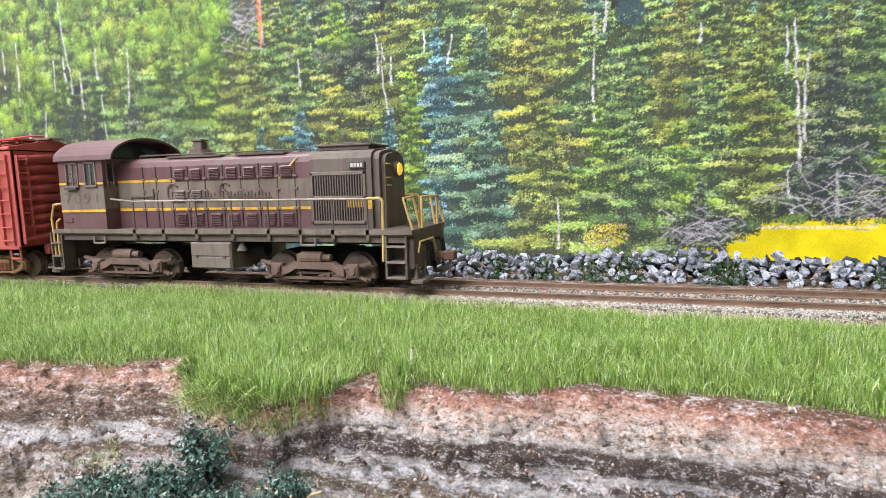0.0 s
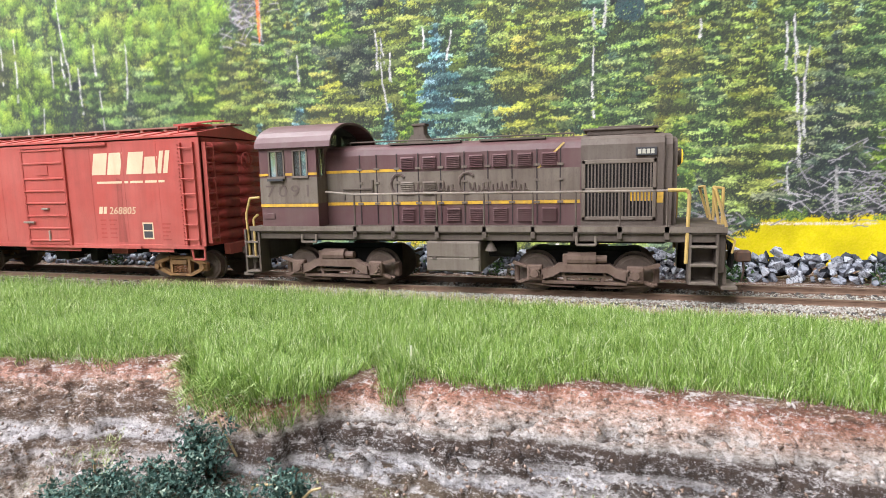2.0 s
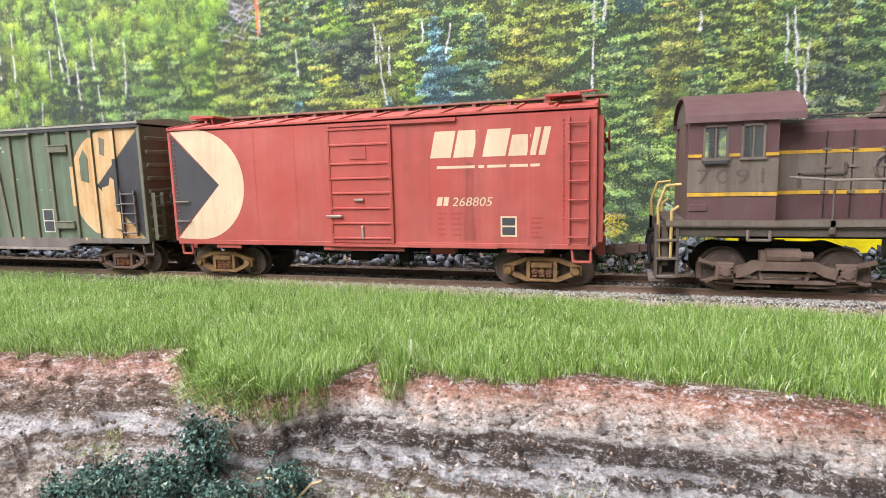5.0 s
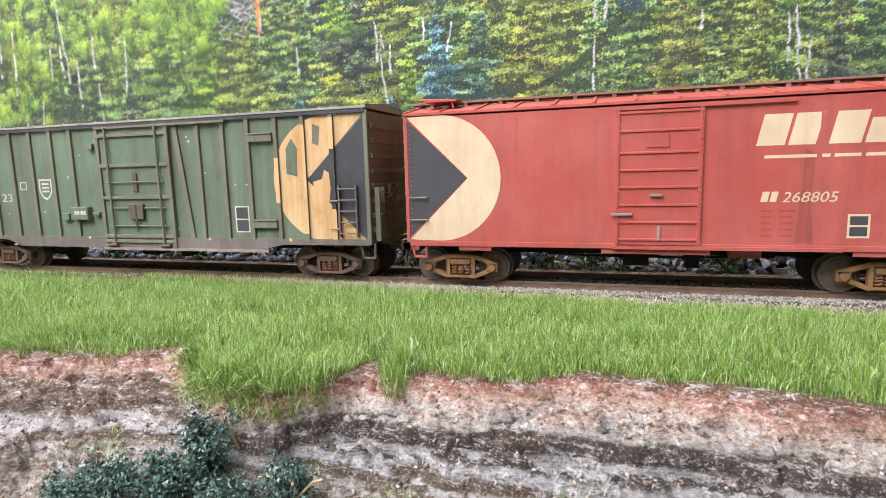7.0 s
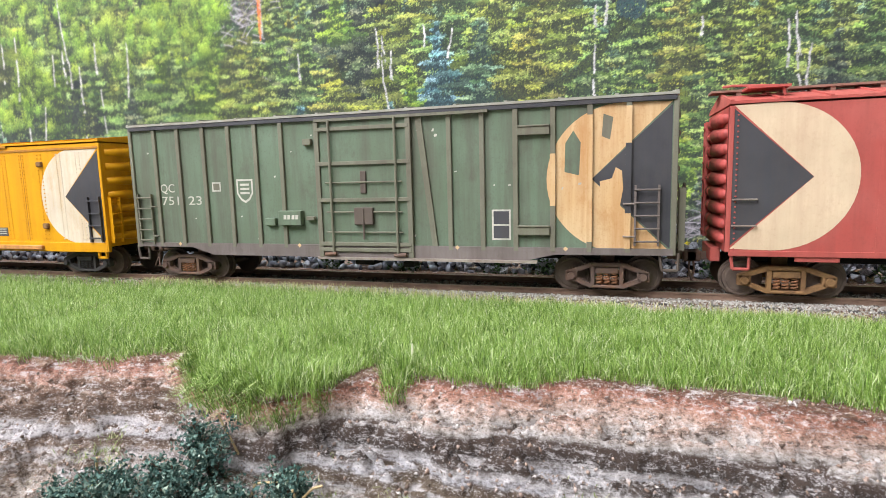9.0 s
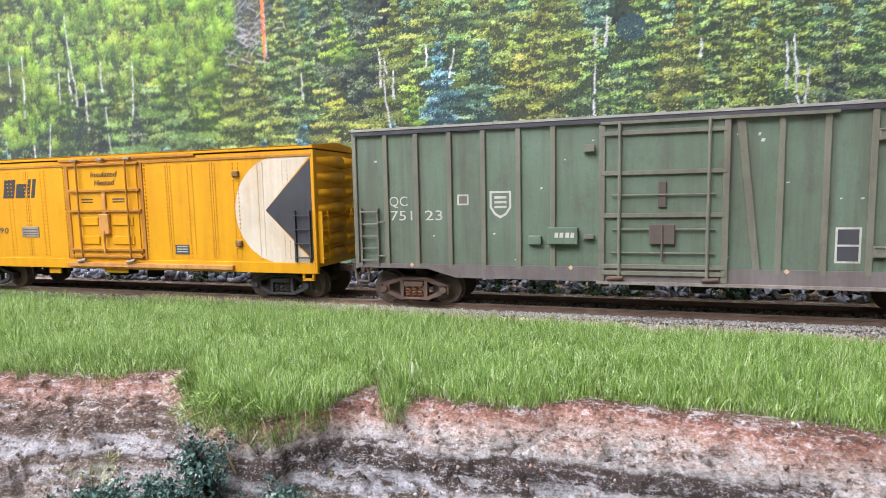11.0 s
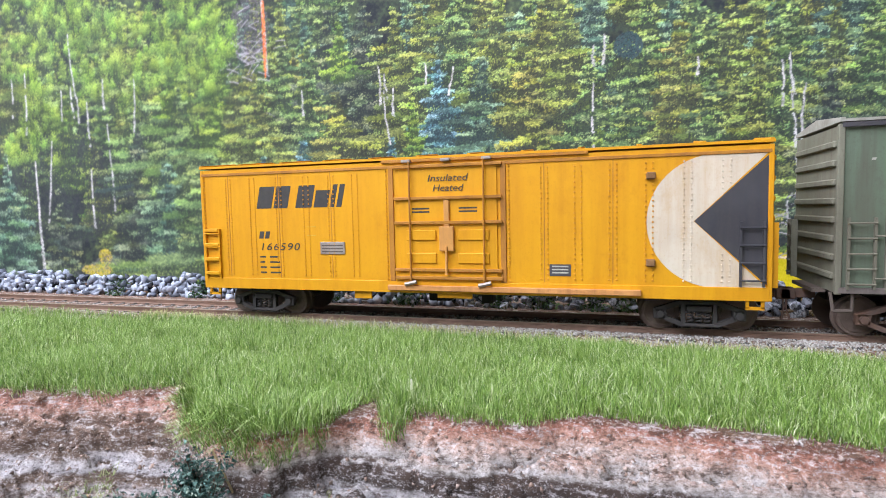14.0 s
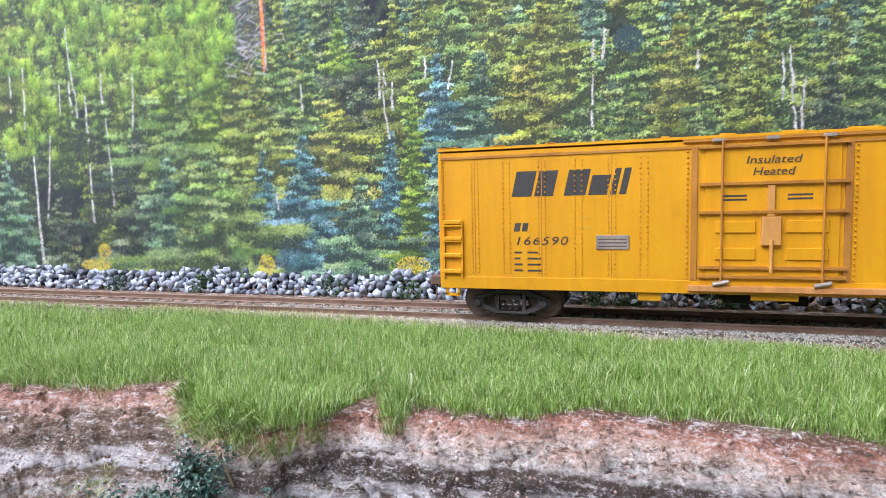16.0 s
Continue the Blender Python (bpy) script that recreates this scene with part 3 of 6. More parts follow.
def print_field(outline, colours, ragged=0.5):
    """A flat patch of meadow between a lower and an upper line."""
    xs, top = [p[0] for p in outline], [p[1] for p in outline]
    n = 90000
    x = RNG.uniform(xs[0], xs[-1], n)
    hi = np.interp(x, xs, top) + ragged * value_noise(x, x * 0, 2.5, 88)
    z = PZ0 + RNG.uniform(0, 1, n) * (hi - PZ0)
    k = hi > PZ0
    c = np.array(colours)[RNG.integers(0, len(colours), n)]
    dots(x[k], z[k], c[k])


SPRUCES_FAR = [
    ("olive", -356, 104, 171, 23), ("olive", -261, 100, 156, 20), ("lime", -238, 83, 144, 17), ("olive", -196, 47, 113, 23), ("green", -166, 70, 124, 15), ("olive", -184, 47, 100, 17),
    ("green", -262, 59, 125, 20), ("dark", -141, 71, 135, 23), ("dark", -121, 87, 141, 16), ("olive", -104, 74, 134, 14), ("green", -152, 78, 123, 10), ("lime", -134, 107, 128, 7)]
SPRUCES_FAR_EAST = [
    ("olive", -91, 81, 135, 17), ("green", -75, 80, 137, 16), ("olive", -53, 81, 132, 15), ("gold", -33, 82, 127, 15), ("olive", -21, 83, 126, 12), ("green", 12, 71, 126, 13),
    ("gold", 23, 56, 113, 15), ("olive", 42, 48, 118, 14), ("olive", 55, 46, 112, 13), ("green", 68, 63, 118, 12), ("olive", 82, 51, 113, 13), ("green", 93, 53, 115, 11),
    ("lime", 98, 26, 48, 8)]
SPRUCES_WEST = [
    ("dark", -264, -4, 87, 30), ("cool", -368, -1, 73, 26), ("dark", -326, -1, 51, 20), ("green", -234, 48, 104, 26), ("olive", -179, 40, 94, 22), ("gold", -136, 19, 96, 29),
    ("blue", -108, 25, 72, 8), ("cool", -246, 0, 67, 23), ("blue", -181, -2, 61, 21), ("blue", -157, -2, 72, 26), ("green", -212, -4, 69, 43), ("cool", -125, -4, 48, 29)]
SPRUCES_EAST = [
    ("blue", -82, 56, 106, 12), ("lime", -95, 2, 89, 11), ("blue", -83, 5, 67, 7), ("cool", -62, 45, 106, 20), ("gold", -36, 47, 104, 17), ("green", -12, 63, 104, 10),
    ("lime", -8, 3, 68, 12), ("green", 37, 17, 92, 14), ("olive", 54, 27, 88, 14), ("lime", 23, 26, 56, 10), ("dark", 80, 27, 88, 14), ("cool", -57, 0, 68, 25),
    ("olive", -32, 0, 69, 21), ("green", 6, 4, 93, 22), ("dark", 33, 6, 32, 10)]
ASPENS = [(-344, 107, 176, 24), (-298, 100, 167, 23), (-272, 88, 154, 15), (-224, 97, 157, 22), (-210, 102, 150, 16), (-251, 103, 146, 12), (-336, 62, 119, 16), (-359, 66, 92, 12), (-312, 140, 185, 25), (-239, 138, 177, 22)]
TRUNKS = [(-359.0, 121.2, -359.8, 97.2), (-347.3, 123.5, -349.6, 86.2), (-328.7, 81.6, -336.2, 31.9), (-311.7, 143.2, -308.4, 105.3), (-319.8, 111.1, -319.4, 92.8), (-312.1, 112.2, -310.4, 93.9), (-307.8, 106.9, -306.3, 90.3), (-300.6, 104.7, -298.9, 76.6), (-287.6, 115.0, -286.7, 97.1), (-284.9, 88.9, -283.5, 37.9), (-264.2, 112.9, -265.5, 82.8), (-300.1, 63.4, -299.1, 28.0), (-367.4, 73.2, -366.9, 52.0), (-156.5, 97.8, -155.1, 84.8)]
TRUNKS_MID = [(-113.2, 106.5, -111.7, 87.3), (-109.7, 102.2, -108.9, 89.9), (-110.6, 94.1, -107.9, 67.8), (-105.7, 96.4, -105.3, 81.4), (-88.6, 105.5, -88.3, 94.9), (-172.7, 43.2, -172.6, 32.7)]
TRUNKS_EAST = [(62.8, 92.6, 64.0, 74.1), (65.8, 95.5, 67.2, 78.2), (66.9, 80.4, 68.3, 58.4), (68.2, 60.6, 70.1, 35.5), (71.1, 82.6, 70.6, 58.2), (71.0, 58.2, 71.2, 47.1), (31.5, 96.9, 32.1, 89.0), (-10.8, 105.8, -10.2, 96.4), (-6.1, 110.0, -5.8, 97.1), (-11.1, 89.4, -10.2, 59.2), (65.8, 36.0, 67.6, 18.1), (-74.8, 102.6, -77.1, 87.5), (-26.1, 25.9, -25.6, 2.6)]
MEADOW = [(0.44, 0.37, 0.0), (0.47, 0.4, 0.002), (0.49, 0.4, 0.02)]


def paint_forest():
    gz, gx = np.meshgrid(PZ0 + GRAIN * np.arange(PH), PX0 + GRAIN * np.arange(PW), indexing="ij")
    v = 0.3 + 0.3 * value_noise(gx, gz, 9, 41) + 0.3 * value_noise(gx, gz, 2.6, 42) + 0.25 * value_noise(gx, gz, 1.0, 43)
    PRINT[:] = blend(v.ravel() * 0.7, (0.025, 0.028, 0.034), (0.07, 0.09, 0.055), (0.2, 0.24, 0.08)).reshape(PH, PW, 3)
    # the far slope, tree behind tree
    slope = sorted(((RNG.uniform(-400, 130), RNG.uniform(20, 125)) for _ in range(85)), key=lambda q: -q[1])
    for x, b in slope:
        h = RNG.uniform(35, 65)
        tone = RNG.choice(["olive", "green", "cool", "gold"]) if x > -190 else RNG.choice(["green", "olive", "lime"])
        print_spruce(tone, x, b, b + h, h * RNG.uniform(0.16, 0.24), 0.9)
    for x, b in sorted(((RNG.uniform(-110, 120), RNG.uniform(55, 122)) for _ in range(38)), key=lambda q: -q[1]):
        h = RNG.uniform(30, 50)
        print_spruce(RNG.choice(["olive", "green", "green", "cool"]), x, b, b + h, h * RNG.uniform(0.18, 0.28), 1.0)
    for s in SPRUCES_FAR + SPRUCES_FAR_EAST:
        print_spruce(*s, contrast=0.95)
    # dark rock, dry branches and shaded undergrowth
    print_blot(-186, 132, 12, 18, [(0.06, 0.055, 0.065), (0.1, 0.09, 0.1), (0.04, 0.04, 0.05), (0.16, 0.14, 0.16)], 3800)
    print_twigs(-186, 122, 6, 12, 60, 0.26)
    print_blot(-325, 52, 52, 34, [(0.03, 0.032, 0.042), (0.05, 0.05, 0.06), (0.04, 0.05, 0.045)], 30000)
    print_blot(4, 104, 6, 6, [(0.03, 0.045, 0.055), (0.06, 0.075, 0.08), (0.05, 0.09, 0.09)], 2200)
    for a in ASPENS:
        print_aspen(*a)
    for _ in range(75):  # shade between the crowns
        print_blot(RNG.uniform(-372, -205), RNG.uniform(72, 165), RNG.uniform(0.8, 2.4), RNG.uniform(3, 9), [(0.04, 0.055, 0.034), (0.07, 0.095, 0.04), (0.05, 0.055, 0.05)], 150)
    for a in TRUNKS:
        print_trunk(*a, RNG.uniform(0.5, 0.9), gaps=0.18)
    print_trunk(-178, 160, -176.5, 108, 0.9, 0.5, 0.1)
    print_blot(-177.2, 128, 0.9, 22, [(0.55, 0.12, 0.04), (0.6, 0.2, 0.06)], 700)
    # meadow in front of the far trees
    print_field([(-14, 4), (-13, 3.6), (2, 4.4), (18, 3), (26, 4.5), (33.7, 9), (42, 13.6), (60, 15.5), (80, 16.6), (128, 16.2)], MEADOW)
    print_blot(74, 23, 34, 12, [(0.025, 0.025, 0.034), (0.05, 0.045, 0.055), (0.04, 0.045, 0.04)], 9000)
    print_twigs(84, 30, 12, 8, 120, 0.24)
    print_field([(30, 4), (33.7, 9), (42, 13.2), (60, 14.6), (80, 15.2), (128, 14.8)], MEADOW)
    print_blot(70, 12.7, 30, 0.5, [(0.55, 0.42, 0.3), (0.6, 0.55, 0.5), (0.4, 0.3, 0.15)], 700)
    for k in range(14):
        print_blot(RNG.uniform(40, 112), 15.5 + RNG.normal(0, 0.8), RNG.uniform(2, 7), RNG.uniform(0.8, 1.8), [(0.1, 0.16, 0.05), (0.2, 0.26, 0.06), (0.05, 0.08, 0.04)], 260)
    for s in SPRUCES_WEST + SPRUCES_EAST:
        print_spruce(*s)
    # a dark shadow band painted into the ink, upper right down to left
    for k in range(60):
        u = k / 59
        print_blot(2 - 34 * u, 98 - 26 * u - 4 * math.sin(3.1 * u), 2.8, 1.6, [(0.03, 0.034, 0.036), (0.05, 0.06, 0.045), (0.07, 0.085, 0.04)], 46)
    for cx, cz, rx, rz, k in ((-300, 3, 12, 3.5, 900), (-293, 11, 5, 5, 500), (-181, 4, 5, 6, 620), (-97, 5, 9, 4.5, 760), (-5, 8, 10, 4.5, 700), (-3, 13, 7, 1.6, 250)):
        print_blot(cx, cz, rx, rz, MEADOW + [(0.6, 0.4, 0.12), (0.5, 0.42, 0.25), (0.1, 0.14, 0.04)], k)
        print_twigs(cx, cz - 1, rx, 1.5, 8, 0.1)
    print_blot(34, 13, 12, 4.5, [(0.03, 0.03, 0.035), (0.05, 0.06, 0.04)], 1900)
    print_twigs(34, 12, 8, 3, 80, 0.22)
    print_twigs(86, 28, 12, 7, 70, 0.26)
    for a in TRUNKS_MID + TRUNKS_EAST:
        print_trunk(*a, RNG.uniform(0.4, 0.65), gaps=0.22)
    print_trunk(82.5, 36, 84.5, 16.6, 0.9, 0.34, 0.05)
    print_trunk(-344.5, 70, -342, 3, 1.2, 0.6, 0.02)
    # the soft focus of the photograph, softer where the wood is far off in the west
    for axis in (0, 1):
        PRINT[:] = 0.1 * np.roll(PRINT, 1, axis) + 0.8 * PRINT + 0.1 * np.roll(PRINT, -1, axis)
    soft = PRINT.copy()
    for _ in range(2):
        for axis in (0, 1):
            soft = 0.25 * np.roll(soft, 1, axis) + 0.5 * soft + 0.25 * np.roll(soft, -1, axis)
    k = np.clip((-110 - gx) / 120, 0, 0.85)[..., None]
    PRINT[:] = PRINT * (1 - k) + soft * k
    # depth of the photograph's tones, from grove to grove
    deep = 1.0 + 0.12 * np.clip((gx + 120) / 120, 0, 1) + 0.16 * value_noise(gx, gz, 11, 51) + 0.1 * value_noise(gx, gz, 4, 52)
    PRINT[:] = np.clip(PRINT, 0.0, 1.0) ** 1.15 * 1.46 * np.where(PRINT[..., :1] > 0.5, 1.0, deep[..., None])
    # pale haze mixed into the ink, strongest over the upper left
    air = np.clip((-150 - gx) / 260, 0, 1) * np.clip((gz - 10) / 120, 0, 1) * 0.035 + 0.008
    PRINT[:] = PRINT * (1 - air[..., None]) + air[..., None] * np.array((0.42, 0.48, 0.45))


def make_backdrop():
    m, nt, b = nodes_of("blank_print_margin", 0.55, 0, 0.35)
    n = noise_tex(nt, 120, (1, 1, 1), 8, 0.75)
    nt.links.new(ramp(nt, n, [(0.3, (0.015, 0.02, 0.025)), (0.45, (0.03, 0.055, 0.035)), (0.6, (0.08, 0.13, 0.04)), (0.75, (0.2, 0.25, 0.08))]), b.inputs["Base Color"])
    board = tagged(part("backdrop", boxes((-900, 900, BOARD_Y, BOARD_Y + 6, -5.0, 260)), m),
                   "printed photograph of a mixed forest on a flat board", "backdrop", kind="backdrop")
    paint_forest()
    ids = np.arange(PW * PH).reshape(PH, PW)
    gz, gx = np.meshgrid(PZ0 + GRAIN * np.arange(PH), PX0 + GRAIN * np.arange(PW), indexing="ij")
    faces = np.stack([ids[:-1, :-1], ids[:-1, 1:], ids[1:, 1:], ids[1:, :-1]], -1).reshape(-1, 4)
    me = tri_mesh("printed_forest", np.stack([gx, gx * 0 + BOARD_Y - 0.3, gz], -1).reshape(-1, 3), faces)
    layer = me.color_attributes.new("ink", "FLOAT_COLOR", "POINT")
    layer.data.foreach_set("color", np.concatenate([PRINT.reshape(-1, 3), np.ones((PW * PH, 1))], 1).astype(np.float32).ravel())
    m, nt, b = nodes_of("photographic_print_ink", 0.75, 0, 0.15)
    a = nt.nodes.new("ShaderNodeAttribute")
    a.attribute_name = "ink"
    speck = noise_tex(nt, 1600, (1, 1, 1), 2)
    nt.links.new(mix(nt, 0.2, a.outputs["Color"], mix(nt, grey(nt, speck, 0.3, 0.7), (0.3, 0.3, 0.3), (0.75, 0.75, 0.75)), "OVERLAY"), b.inputs["Base Color"])
    tagged(mesh_part("printed_forest", me, m, board, "colour photograph of spruces and aspens"), kind="backdrop")
    return board


make_backdrop()

# ---- the train ----
mat_red = paint("faded_red_car_paint", (0.42, 0.072, 0.057), (0.22, 0.06, 0.05), 0.4, 0.6, (0.47, 0.118, 0.097))
mat_board = paint("dusty_brown_walkway", (0.24, 0.125, 0.09), (0.13, 0.07, 0.05), 0.6, 0.75)
mat_red_dark = paint("dull_red_end_paint", (0.36, 0.05, 0.04), (0.09, 0.04, 0.035), 0.6, 0.6)
mat_yellow = paint("yellow_car_paint", (0.66, 0.3, 0.0015), (0.42, 0.14, 0.006), 0.34, 0.5, (0.7, 0.335, 0.003))
mat_green = paint("faded_green_car_paint", (0.118, 0.155, 0.1), (0.1, 0.092, 0.068), 0.8, 0.65, (0.155, 0.212, 0.145))
mat_green_rib = paint("grimy_green_rib_paint", (0.155, 0.15, 0.105), (0.12, 0.095, 0.072), 0.7, 0.7)
mat_maroon = paint("weathered_maroon_paint", (0.105, 0.047, 0.05), (0.14, 0.095, 0.085), 0.55, 0.45, (0.14, 0.074, 0.076))
mat_locogrey = paint("grimy_grey_loco_paint", (0.16, 0.125, 0.1), (0.1, 0.07, 0.055), 0.75, 0.65, (0.22, 0.18, 0.15))
mat_grime = paint("brown_grime", (0.1, 0.075, 0.06), (0.07, 0.05, 0.04), 0.7, 0.75)
mat_nose = paint("brown_grey_nose_paint", (0.125, 0.095, 0.078), (0.08, 0.055, 0.045), 0.75, 0.65, (0.16, 0.13, 0.11))
mat_gold = paint("yellow_stripe_paint", (0.6, 0.34, 0.03), (0.2, 0.13, 0.07), 0.6, 0.55)
mat_railyellow = paint("yellow_handrail_paint", (0.52, 0.34, 0.1), (0.28, 0.2, 0.12), 0.6, 0.5)
mat_cream = paint("cream_marking_paint", (0.6, 0.46, 0.31), (0.46, 0.26, 0.17), 0.35, 0.6)
mat_cream_white = paint("off_white_marking_paint", (0.58, 0.5, 0.39), (0.5, 0.3, 0.12), 0.5, 0.6)
mat_tan = paint("rust_stained_cream_paint", (0.62, 0.4, 0.2), (0.44, 0.2, 0.06), 0.75, 0.6, (0.68, 0.5, 0.3))
mat_black = paint("faded_black_marking_and_eave_shade", (0.042, 0.041, 0.047), (0.08, 0.066, 0.06), 0.4, 0.6)
mat_print = plain("black_lettering", (0.06, 0.055, 0.05), 0.6)
mat_pale_print = paint("pale_lettering", (0.5, 0.47, 0.4), (0.2, 0.2, 0.16), 0.7)
mat_shadow_print = paint("dull_brown_lettering", (0.095, 0.065, 0.056), (0.16, 0.12, 0.1), 0.8)
mat_truck_rust = paint("rust_brown_truck", (0.23, 0.12, 0.045), (0.1, 0.05, 0.03), 0.7, 0.85, streak=0.2)
mat_truck_brown = paint("dusty_brown_truck", (0.1, 0.064, 0.05), (0.19, 0.085, 0.045), 0.6, 0.85, streak=0.2)
mat_truck_black = paint("dark_truck", (0.032, 0.028, 0.026), (0.06, 0.05, 0.043), 0.6, 0.8, streak=0.2)
mat_spring = paint("orange_rust_spring", (0.28, 0.12, 0.055), (0.14, 0.06, 0.03), 0.6, 0.85, streak=0.0)
mat_truck_loco = paint("rust_dusted_loco_truck", (0.15, 0.095, 0.073), (0.09, 0.052, 0.036), 0.7, 0.8, streak=0.2)
mat_wheel = paint("brown_steel_wheel", (0.13, 0.09, 0.07), (0.07, 0.05, 0.04), 0.6, 0.6, streak=0.0, metal=0.3)
# Black parts, darkened further to put the shade below into their colour.
mat_under = plain("black_underframe_and_shade", (0.016, 0.014, 0.013), 0.8)
# Dusty roof, made paler to put the overhead light into its colour.
mat_dusty_toplit_roof = paint("dusty_toplit_grey_green_roof", (0.3, 0.29, 0.245), (0.2, 0.17, 0.13), 0.6, 0.75, streak=0.0)
mat_sill = paint("purple_brown_sill_grime", (0.15, 0.122, 0.112), (0.1, 0.075, 0.06), 0.6, 0.75)
mat_soot = paint("sooty_rust_streak", (0.34, 0.065, 0.052), (0.2, 0.055, 0.045), 0.7, 0.65)
mat_silver = paint("bare_rod", (0.33, 0.28, 0.24), (0.17, 0.1, 0.07), 0.6, 0.45, metal=0.4)
mat_seam = plain("dark_panel_seam", (0.05, 0.035, 0.035), 0.7)
mat_slot = plain("dark_radiator_core", (0.015, 0.012, 0.012), 0.8)
m_glass, nt_glass, b_glass = nodes_of("cab_window_glass", 0.08, 0.0, 0.5)
b_glass.inputs["Base Color"].default_value = (0.9, 0.94, 0.95, 1)
b_glass.inputs["Transmission Weight"].default_value = 0.96
m_lamp, nt_lamp, b_lamp = nodes_of("lit_headlight_lens", 0.25, 0.0, 0.5)
b_lamp.inputs["Base Color"].default_value = (0.85, 0.55, 0.05, 1)
b_lamp.inputs["Emission Color"].default_value = (1.0, 0.62, 0.06, 1)
b_lamp.inputs["Emission Strength"].default_value = 0.55

WHEELS = []
SIDE = -17.6


def lettering(text, x, z, height, mat, parent, name="number", y=SIDE - 0.06, shear=0.0, spacing=1.0, width=None):
    """Painted letters on a car side that faces the camera."""
    cu = bpy.data.curves.new(name, "FONT")
    cu.body, cu.size, cu.shear, cu.space_character, cu.extrude = text, height * 1.38 * MM, shear, spacing, 0.00003
    cu.resolution_u = 3
    tmp = bpy.data.objects.new(name, cu)
    scene.collection.objects.link(tmp)
    bpy.context.view_layer.update()
    me = bpy.data.meshes.new_from_object(tmp.evaluated_get(bpy.context.evaluated_depsgraph_get()))
    bpy.data.objects.remove(tmp)
    me.transform(Matrix.Rotation(math.pi / 2, 4, "X"))
    if width:
        w = max(v.co.x for v in me.vertices) - min(v.co.x for v in me.vertices)
        me.transform(Matrix.Diagonal((width * MM / w, 1, 1, 1)))
    me.materials.clear()
    return mesh_part(name, me, mat, parent, "", (x, y, z))


def plates(name, outlines, mat, parent, label="", y=SIDE, thick=0.08):
    bm = bmesh.new()
    for o in outlines:
        prism(bm, o, y - thick * 0.4, y + 0.02)
    return part(name, bm, mat, parent, label)


def slanted(x0, x1, z0, z1, lean=0.2):
    d = (z1 - z0) * lean
    return [(x0, z0), (x1, z0), (x1 + d, z1), (x0 + d, z1)]


def arc(cx, cz, r, a0, a1, n=28):
    return [(cx + r * math.cos(radians(a0 + (a1 - a0) * i / n)), cz + r * math.sin(radians(a0 + (a1 - a0) * i / n))) for i in range(n + 1)]


def half_disc_mark(parent, edge, bulge, tip, zc, r, pale, side=SIDE):
    """The emblem at a car's end: a pale half disc with a dark triangle cut into it. edge, bulge, tip: x of the end, the disc's rim and the triangle's point."""
    way = 1 if bulge > edge else -1
    cx = bulge - way * r
    rim = arc(cx, zc, r, 90, -90) if way > 0 else arc(cx, zc, r, 90, 270)
    half = r * 0.985
    plates("half_disc_emblem", [[(edge, zc + half)] + rim + [(edge, zc - half), (tip, zc)]], pale, parent, "pale half-disc emblem", side, 0.07)
    inset = 0.04 * r
    plates("triangle_emblem", [[(edge, zc + half - inset), (edge, zc - half + inset), (tip - way * 0.1, zc)]], mat_black, parent, "faded black triangle emblem", side, 0.10)
    return cx


def wheelset(parent, x, r):
    bm = bmesh.new()
    for s in (-1, 1):
        rod(bm, (0, s * 7.6, 0), (0, s * 9.9, 0), r, 28)
        rod(bm, (0, s * 7.1, 0), (0, s * 7.7, 0), r + 0.75, 28)
        rod(bm, (0, s * 9.9, 0), (0, s * 10.05, 0), r * 0.86, 28, r * 0.8)
        rod(bm, (0, s * 9.9, 0), (0, s * 10.9, 0), r * 0.3, 10)
        for k in range(4):
            a = k * math.pi / 2
            rod(bm, (r * 0.58 * math.cos(a), s * 9.9, r * 0.58 * math.sin(a)), (r * 0.58 * math.cos(a), s * 10.12, r * 0.58 * math.sin(a)), r * 0.09, 6)
    rod(bm, (0, -11.6, 0), (0, 11.6, 0), 0.9, 10)
    ob = part("wheelset", bm, mat_wheel, parent, "brown steel wheels on an axle", (x, 0, r))
    WHEELS.append((ob, x, r))
    return ob


